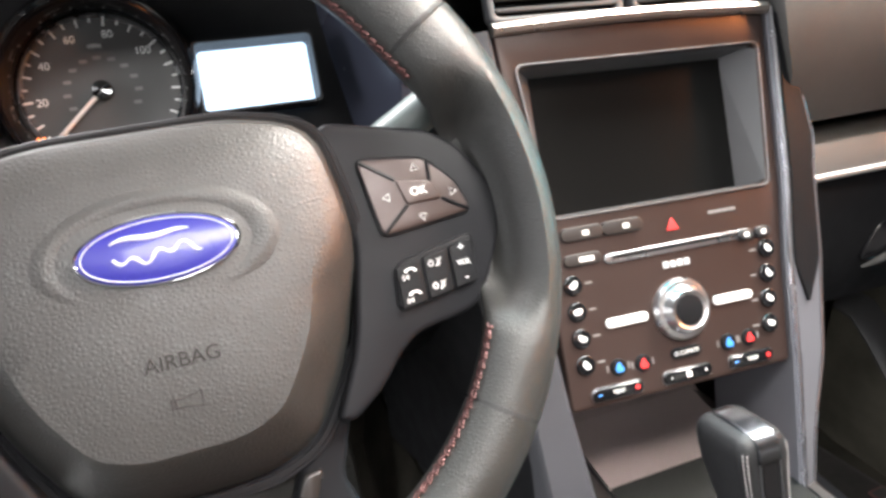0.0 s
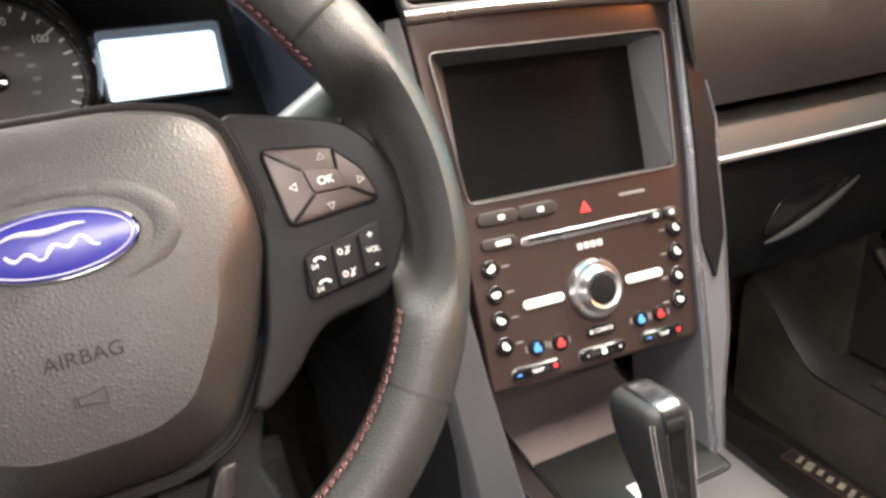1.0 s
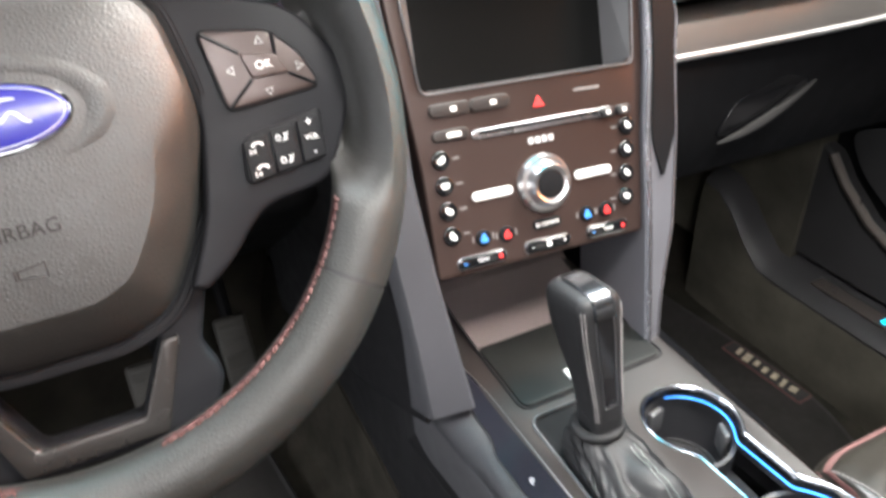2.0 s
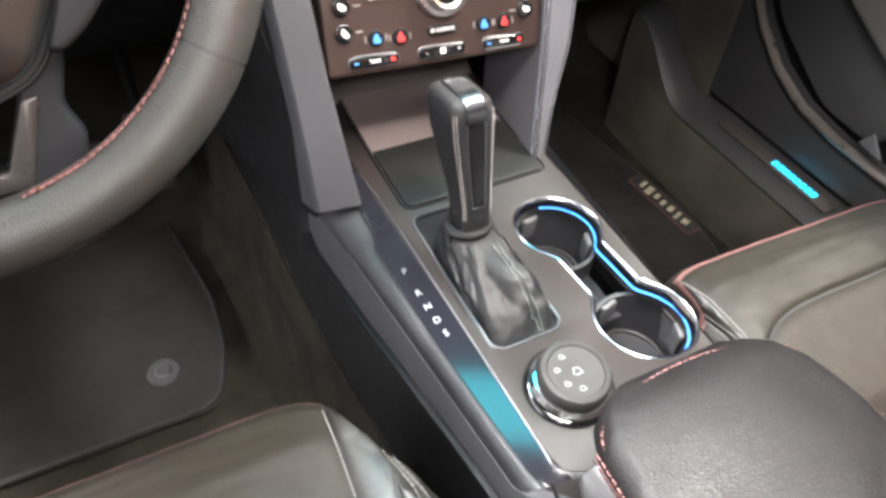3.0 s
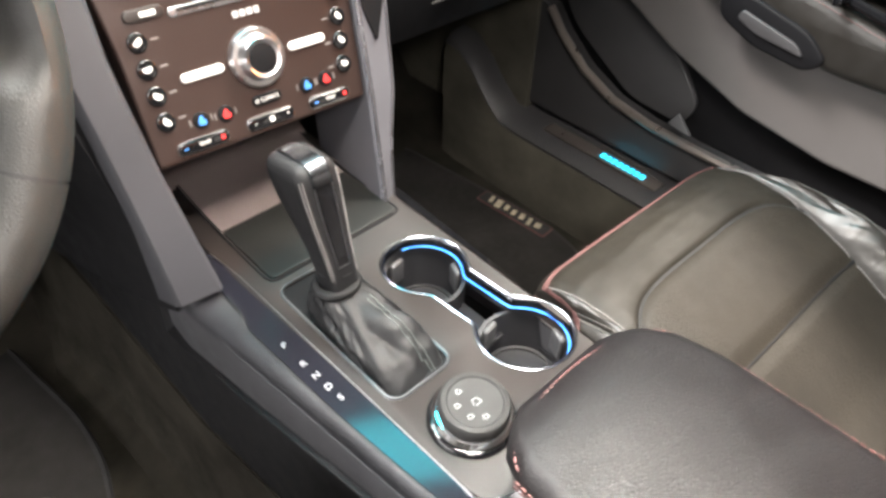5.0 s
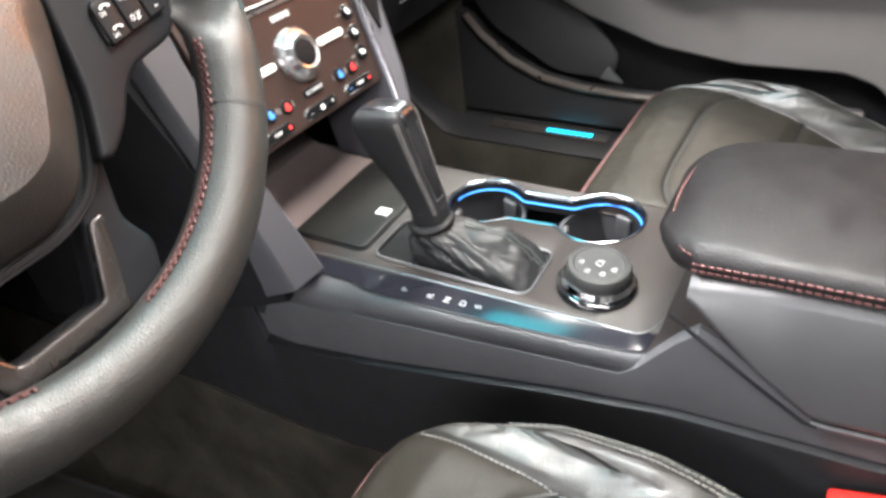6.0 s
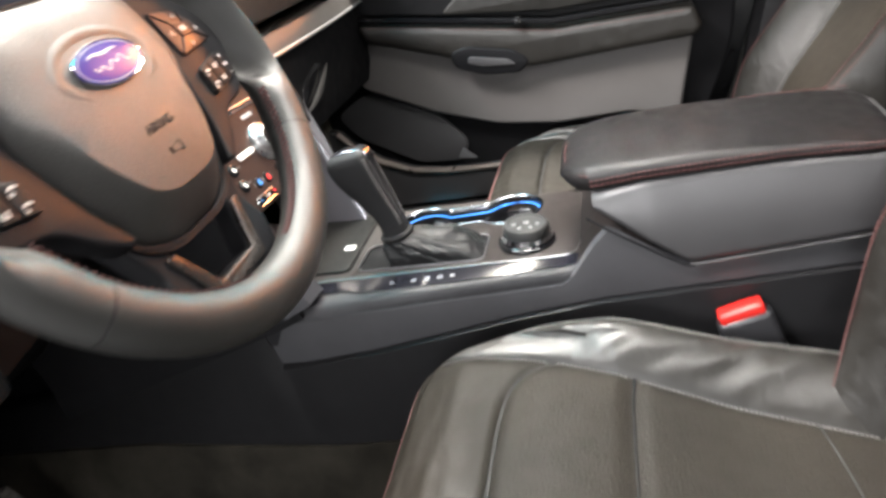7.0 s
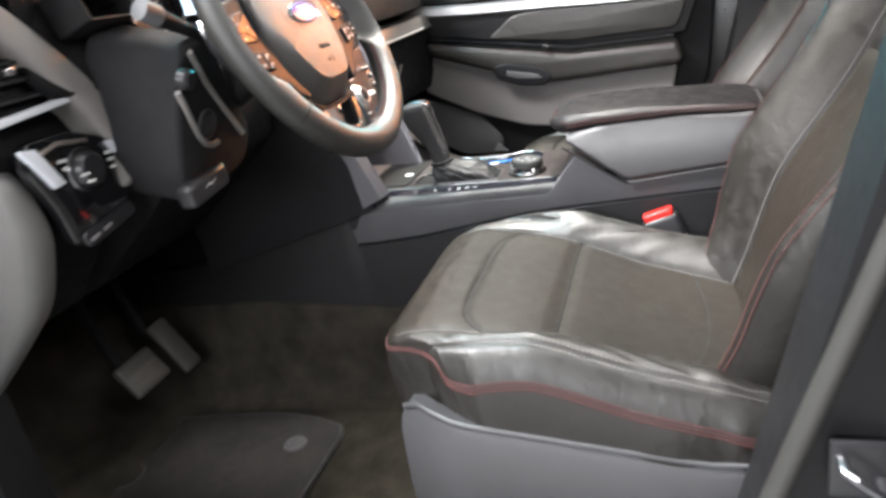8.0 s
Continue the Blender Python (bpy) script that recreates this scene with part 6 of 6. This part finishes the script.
        part("seat_switch", rbox(0.012, 0.018, 0.05, 0.005, 3, m=T((sg * 0.277, -0.36, 0.178))), SILVER, sh, "satin backrest switch")
    part("seat_rail", rbox(0.04, 0.52, 0.05, 0.008, m=T((-0.19, -0.30, 0.075))), DARKPLASTIC, s)
    part("seat_rail", rbox(0.04, 0.52, 0.05, 0.008, m=T((0.19, -0.30, 0.075))), DARKPLASTIC, s)
    part("rail_foot", rbox(0.04, 0.05, 0.06, 0.008, m=T((-0.19, -0.08, 0.03))), DARKPLASTIC, s)
    part("rail_foot", rbox(0.04, 0.05, 0.06, 0.008, m=T((0.19, -0.08, 0.03))), DARKPLASTIC, s)
    # fabric tag on the cushion side
    for k, w in enumerate((0.010, 0.026)):
        part("tag_bar", rbox(0.001, w, 0.006, 0.0003, m=T((-0.2595, -0.27 - 0.03 * k, 0.303)) @ Matrix.Rotation(radians(-4), 4, "X")), PALETHREAD, s, "small pale tag print")
    # backrest: t up the back, u across
    rec = radians(27)
    foot = Vector((0, -0.485, 0.285))
    upv, fw = Vector((0, -math.sin(rec), math.cos(rec))), Vector((0, math.cos(rec), math.sin(rec)))

    def back(u, t):
        au, sg = abs(u), 1 if u >= 0 else -1
        W = curve_at([(0.0, 0.190), (0.07, 0.222), (0.18, 0.250), (0.45, 0.262), (0.62, 0.24), (0.72, 0.19)], t)
        wi = curve_at([(0.0, 0.13), (0.3, 0.145), (0.5, 0.16), (0.72, 0.12)], t)
        if au <= 0.55:
            x, f = wi * au / 0.55, 0.012 * (au / 0.55) ** 2
        elif au <= 0.82:
            q = (au - 0.55) / 0.27
            x, f = wi + (W - 0.02 - wi) * q, 0.012 + 0.062 * math.sin(q * math.pi / 2)
        else:
            q = (au - 0.82) / 0.18
            x, f = W - 0.02 + 0.02 * math.sin(min(1, 1.5 * q) * math.pi / 2), 0.074 - 0.15 * q ** 1.5
        f *= curve_at([(0, 0.8), (0.2, 1.0), (0.5, 0.9), (0.72, 0.5)], t)
        f -= 0.06 * smooth01((t - 0.62) / 0.10) ** 2
        f += 0.02 * math.exp(-((t - 0.2) / 0.12) ** 2)
        for c0 in (0.55, 0.82):
            f -= 0.004 * math.exp(-((au - c0) / 0.014) ** 2)
        f -= 0.004 * math.exp(-((t - 0.40) / 0.006) ** 2) * (au < 0.55)
        return foot + upv * t + fw * f + Vector((sg * x, 0, 0))

    def bpatch(us, ts):
        bm = bmesh.new()
        rows = [[bm.verts.new(back(u, t)) for u in us] for t in ts]
        for a, b in zip(rows, rows[1:]):
            for i in range(len(us) - 1):
                bm.faces.new((a[i], a[i + 1], b[i + 1], b[i]))
        return bm

    part("back_insert", bpatch(span(-0.55, 0.55, 36), span(-0.07, 0.40, 44)), INSERT, s, "perforated backrest insert", sharp=80)
    part("back_upper", bpatch(span(-0.55, 0.55, 36), span(0.40, 0.72, 30)), LEATHER, s, "black leather upper backrest", sharp=80)
    for sg in (-1, 1):
        part("back_bolster", bpatch(span(sg * 0.55, sg * 0.82, 16), span(-0.07, 0.72, 64)), LEATHER, s, "black leather backrest bolster", sharp=80)
        part("back_side", bpatch(span(sg * 0.82, sg * 1.0, 12), span(-0.07, 0.72, 64)), LEATHER, s, "black leather backrest side", sharp=80)
        for uu in (0.80, 0.84):
            part("stitching", stitches([back(sg * uu, t) + fw * 0.001 for t in span(0.0, 0.66, 110)]), REDTHREAD, s, "dark red stitching", kind="stuff")
        part("back_piping", tube([back(sg * 0.56, t) + fw * 0.0009 for t in span(0.0, 0.68, 60)], 0.0012, 6), DARKTHREAD, s, "grey seam line")
    part("back_shell", at(loft([[(x, y, z) for x, y in rrect(0.44 - 0.1 * max(0, z - 0.5) / 0.2, 0.10, 0.04, 4)] for z in (0.0, 0.2, 0.45, 0.6, 0.70)]), Matrix.Translation(foot) @ Matrix.Rotation(rec, 4, "X") @ T((0, -0.065, 0))), PLASTIC, s, "black backrest shell")
    part("head_rest", at(rbox(0.25, 0.09, 0.18, 0.035, 4), Matrix.Translation(foot) @ Matrix.Rotation(rec, 4, "X") @ T((0, -0.04, 0.83))), LEATHER, s, "black leather head rest")
    for sx in (-0.06, 0.06):
        part("head_rest_post", at(tube([(sx, -0.05, 0.66), (sx, -0.045, 0.78)], 0.006, 8), Matrix.Translation(foot) @ Matrix.Rotation(rec, 4, "X")), CHROME, s, "chrome head rest post")
    return s


seat("black leather driver's seat with perforated insert and red stitching", (-0.405, -0.086, 0.010), (0, 0, 0), 1.0, 0.125, 1.0, -1, 0.006)
seat("black leather passenger seat beside the centre console", (0.374, -0.062, -0.014), (3.0, 2.2, 0), 0.93, 0.105, 1.12, 1, 0.034)


def buckle(x, y, z, lab):
    b = thing("seat_belt_buckle", lab, "seat belt buckle", (x, y, z))
    tilt = Matrix.Rotation(radians(-18), 4, "X")
    part("buckle_body", rbox(0.028, 0.064, 0.105, 0.008, 3, m=tilt @ T((0, 0, -0.052))), SATIN, b, "black plastic housing")
    part("release_button", rbox(0.022, 0.052, 0.016, 0.004, 3, m=tilt @ T((0, 0, 0.004))), RED, b, "bright red release button")
    part("stem", rbox(0.018, 0.035, 0.16, 0.004, 2, m=tilt @ T((0, 0, -0.14))), DARKPLASTIC, b)
    return b


buckle(-0.135, -0.452, 0.377, "black seat belt buckle with red button beside the driver's seat")


# ---- passenger door ----
def passenger_door():
    d = thing("passenger_door", "closed passenger door with grey lower trim and black armrest", "car door")
    # frame: columns y, z at plane x
    DM = Matrix(((0, 0, -1, 0.70), (1, 0, 0, 0), (0, 1, 0, 0), (0, 0, 0, 1)))
    part("door_core", plate([rounded([(0.48, 0.19), (0.50, 0.84), (-0.62, 0.84), (-0.58, 0.45), (-0.47, 0.19)], 0.05)], 0.06, 0.01, DM @ T((0, 0, -0.045))), DARKPLASTIC, d, "black door base panel")
    low = rounded([(0.235, 0.615), (0.10, 0.575), (0.0, 0.545), (-0.16, 0.49), (-0.50, 0.505), (-0.49, 0.46), (-0.455, 0.29), (-0.41, 0.335), (-0.36, 0.352), (-0.20, 0.350), (-0.06, 0.370), (0.08, 0.42), (0.235, 0.50), (0.25, 0.56)], 0.014)
    part("lower_trim", plate([low], 0.05, 0.009, DM), STONE, d, "warm grey lower door trim")
    arm = [(0.20, 0.652), (0.10, 0.632), (-0.08, 0.598), (-0.22, 0.570), (-0.50, 0.567), (-0.515, 0.52), (-0.50, 0.503), (-0.16, 0.497), (-0.02, 0.535), (0.19, 0.610)]
    part("armrest", plate([rounded(arm, 0.015)], 0.09, 0.016, DM @ T((0, 0, 0.045))), LEATHER, d, "black padded door armrest")
    part("armrest_rim", tube([DM @ Vector((y, z, 0.036)) for y, z in ((0.19, 0.660), (0.10, 0.643), (-0.08, 0.609), (-0.22, 0.583), (-0.49, 0.580))], 0.007, 8), PIANO, d, "gloss black armrest edge")
    part("stitching", stitches([DM @ Vector((y, z, 0.0462)) for y, z in ((0.17, 0.642), (0.08, 0.624), (-0.10, 0.590), (-0.24, 0.563), (-0.48, 0.560))]), REDTHREAD, d, "dark red stitching", kind="stuff")
    h = part("pull_pocket", plate([rounded([(0.005, 0.560), (-0.03, 0.568), (-0.13, 0.545), (-0.165, 0.515), (-0.14, 0.492), (-0.06, 0.500), (0.0, 0.525)], 0.016)], 0.02, 0.005, DM @ T((0, 0, 0.05))), KEYMAT, d, "black pull handle surround")
    part("pull_grip", plate([rounded([(-0.035, 0.546), (-0.12, 0.527), (-0.135, 0.512), (-0.06, 0.520), (-0.03, 0.532)], 0.008)], 0.006, 0.002, DM @ T((0, 0, 0.054))), SIDEGREY, h, "grey inner face of the handle")
    part("upper_trim", plate([rounded([(0.32, 0.70), (0.20, 0.662), (0.10, 0.645), (-0.22, 0.585), (-0.52, 0.58), (-0.56, 0.68), (-0.35, 0.69), (-0.1, 0.705), (0.06, 0.72), (0.30, 0.75)], 0.012)], 0.03, 0.006, DM @ T((0, 0, -0.004))), PLASTIC, d, "black upper door trim")
    part("elbow_pad", plate([rounded([(0.02, 0.634), (-0.06, 0.69), (-0.15, 0.695), (-0.53, 0.672), (-0.50, 0.598), (-0.22, 0.60)], 0.02)], 0.014, 0.005, DM @ T((0, 0, 0.006))), LEATHER, d, "padded leather door inset")
    strip = [(0.42, 0.775), (0.20, 0.735), (0.06, 0.722), (-0.12, 0.712), (-0.35, 0.697), (-0.56, 0.69)]
    rings = []
    for y, z in strip:
        rings.append([DM @ Vector((y, z - 0.016, -0.002)), DM @ Vector((y, z - 0.010, 0.012)), DM @ Vector((y, z + 0.010, 0.010)), DM @ Vector((y, z + 0.016, -0.004)), DM @ Vector((y, z, -0.02))])
    part("silver_strip", loft(rings), DOORSILVER, d, "satin silver door strip")
    part("window_ledge", plate([rounded([(0.46, 0.81), (0.20, 0.755), (-0.12, 0.732), (-0.57, 0.71), (-0.58, 0.84), (0.46, 0.86)], 0.012)], 0.05, 0.012, DM @ T((0, 0, 0.004))), PLASTIC, d, "black window ledge")
    # speaker grille and pocket
    part("speaker_grille", plate([rounded([(0.335, 0.44), (0.24, 0.485), (0.08, 0.405), (0.02, 0.33), (0.04, 0.285), (0.15, 0.29), (0.29, 0.375)], 0.03)], 0.012, 0.003, DM @ T((0, 0, -0.03))), SHIELD, d, "dark speaker grille")
    rim = [(0.335, 0.402), (0.30, 0.362), (0.24, 0.315), (0.17, 0.284), (0.09, 0.271), (0.0, 0.268), (-0.2, 0.268), (-0.4, 0.28)]
    part("pocket_rim", tube([DM @ Vector((y, z, -0.008)) for y, z in rim], 0.008, 8), BRONZETRIM, d, "satin pocket rim")
    part("map_pocket", plate([rounded([(0.40, 0.42)] + rim[::1] + [(-0.43, 0.188), (0.40, 0.188)], 0.01)], 0.03, 0.006, DM @ T((0, 0, -0.012))), SIDEGREY, d, "black door map pocket")
    part("pocket_clip", plate([rounded([(0.045, 0.305), (0.0, 0.30), (0.03, 0.33)], 0.003)], 0.006, 0.001, DM @ T((0, 0, 0.012))), GREYPLASTIC, d, "grey clip in the pocket")
    part("window_switch", rbox(0.012, 0.07, 0.014, 0.003, m=DM @ T((-0.15, 0.600, 0.03)) @ Matrix.Rotation(radians(90), 4, "X")), PIANO, d, "gloss black window switch")
    return d


passenger_door()


def pillar(sx, name, lab, y0):
    p = thing(name, lab, "pillar", kind="structure")
    rings = []
    for k in range(10):
        z = 0.05 + 1.18 * k / 9
        lean = -0.24 * (z - 0.3)
        rings.append([(sx * (0.70 - 0.06 * max(0, z - 0.7)), y0 - 0.02 + lean, z), (sx * (0.685 - 0.06 * max(0, z - 0.7)), y0 - 0.06 + lean, z), (sx * (0.685 - 0.06 * max(0, z - 0.7)), y0 - 0.22 + lean, z), (sx * (0.80 - 0.06 * max(0, z - 0.7)), y0 - 0.22 + lean, z), (sx * (0.80 - 0.06 * max(0, z - 0.7)), y0 - 0.02 + lean, z)])
    part("pillar_trim", loft(rings), PLASTIC, p, "black lower pillar trim")
    part("door_seal", tube([(sx * 0.803, y0 - 0.018 - 0.318 * (z - 0.3), z) for z in [0.10 + 1.1 * k / 14 for k in range(15)]], 0.011, 10), SEAL if sx < 0 else RUBBER, p, "rubber door seal")
    return p


solid("rear_body", rbox(0.10, 1.3, 0.95, 0.03, 3, m=T((-0.87, -1.34, 0.35))), PAINT, "glossy black rear door and body side", kind="structure")
solid("rear_body", rbox(0.10, 1.75, 0.95, 0.03, 3, m=T((0.875, -1.175, 0.35))), PAINT, "glossy black rear door and body side", kind="structure")
for sx in (-1, 1):
    solid("front_body", rbox(0.14, 1.2, 1.1, 0.04, 3, m=T((sx * 0.89, 1.12, 0.42))), PAINT, "glossy black front wing of the car", kind="structure")
pillar(1, "pillar_right", "black pillar trim behind the passenger door", -0.56)
pillar(-1, "pillar_left", "black pillar trim with rubber door seal at the open doorway", -0.53)


def striker():
    k = thing("door_striker", "small steel door striker loop on the black door pillar", "door striker", (-0.815, -0.63, 0.392))
    part("striker_plate", rbox(0.006, 0.05, 0.06, 0.002, 2), SATIN, k, "dark striker plate")
    part("striker_loop", tube([(0.0, 0.016, 0.012), (-0.022, 0.016, 0.012), (-0.028, 0.010, 0.010), (-0.028, -0.010, -0.006), (-0.022, -0.016, -0.010), (0.0, -0.016, -0.010)], 0.005, 8), GATESILVER, k, "dull steel loop")
    return k


striker()


# ---- footwells ----
def floor_mat(cx, y0, y1, w, lab, notch):
    m = thing("floor_mat", lab, "floor mat", (0, 0, 0), "floor mats")
    x0, x1 = cx - w / 2, cx + w / 2
    o = [(x1 - 0.03, y0), (x1, y0 + 0.10), (x1 + 0.005, y0 + 0.2), (x1 - 0.035, y1), (x1 - 0.14, y1)]
    o += [(cx + 0.02, y1), (cx - 0.01, y1 - 0.10), (cx - 0.07, y1 - 0.10), (cx - 0.10, y1 + 0.10)] if notch else []
    o += [(x0 + 0.04, y1 + (0.10 if notch else 0)), (x0, y1 - 0.1), (x0, y0)]
    o = rounded(o, 0.035)
    part("mat_surface", plate([o], 0.012, 0.003, T((0, 0, 0.016))), MAT, m, "charcoal carpet pile")
    part("mat_binding", tube([(x, y, 0.012) for x, y in o], 0.0055, 6, True), RUBBER, m, "dark sewn binding")
    return m


dm_ = floor_mat(-0.45, 0.185, 0.66, 0.36, "charcoal carpet mat in the driver's footwell", True)
part("mat_fastener", lathe([(0.0001, 0.007), (0.010, 0.007), (0.013, 0.004), (0.0225, 0.004), (0.024, 0.0), (0.0001, 0.0)], 28, T((-0.365, 0.27, 0.016))), SHIELD, dm_, "round grey mat fastener")
pm_ = floor_mat(0.41, 0.05, 0.60, 0.40, "charcoal carpet mat in the passenger footwell", False)
EM = T((0.590, 0.268, 0.017)) @ Matrix.Rotation(radians(4), 4, "Z")
em = part("mat_badge", plate([rrect(0.036, 0.175, 0.004)], 0.003, 0.0008, EM @ T((0, 0, 0.002))), REDTHREAD, pm_, "dark red edged mat badge")
part("badge_ground", plate([rrect(0.030, 0.168, 0.003)], 0.002, 0.0004, EM @ T((0, 0, 0.0028))), RUBBER, em, "black badge ground")
for k, (w, d) in enumerate(((0.016, 0.006), (0.019, 0.010), (0.013, 0.007), (0.013, 0.007), (0.014, 0.008), (0.018, 0.006), (0.012, 0.010))):
    part("badge_bar", rbox(w * 1.25, d * 1.3, 0.0012, 0.0003, m=EM @ T((0.001 * (-1) ** k, 0.060 - 0.020 * k, 0.0032)) @ Matrix.Rotation(radians(14), 4, "Z")), WOVEN, em, "pale woven mark")


def pedal(name, lab, place, w, h, tilt, ribs, skin=PEDALRUBBER):
    p = thing(name, lab, "pedal", place)
    m = Matrix.Rotation(radians(tilt), 4, "X")
    part("pad", rbox(w, 0.018, h, 0.008, 3, m=m), skin, p, "worn rubber pad")
    for k in range(ribs):
        part("rib", rbox(w * 0.8, 0.004, h * 0.06, 0.001, m=m @ T((0, -0.0095, -h * 0.36 + h * 0.72 * k / max(1, ribs - 1)))), skin, p)
    part("arm", tube([m @ Vector((0, 0.01, 0.0)), m @ Vector((0, 0.04, h * 0.5)), Vector((0, 0.14, 0.3))], 0.010, 8), DARKPLASTIC, p, "steel pedal arm")
    return p


pedal("brake_pedal", "wide worn brake pedal hanging in the driver's footwell", (-0.40, 0.55, 0.205), 0.10, 0.075, -35, 4)
pedal("accelerator_pedal", "long narrow accelerator pedal in the driver's footwell", (-0.285, 0.56, 0.20), 0.052, 0.13, -32, 5)
pedal("foot_rest", "small rubber foot rest beside the pedals", (-0.515, 0.72, 0.075), 0.05, 0.07, -40, 3, RUBBER)
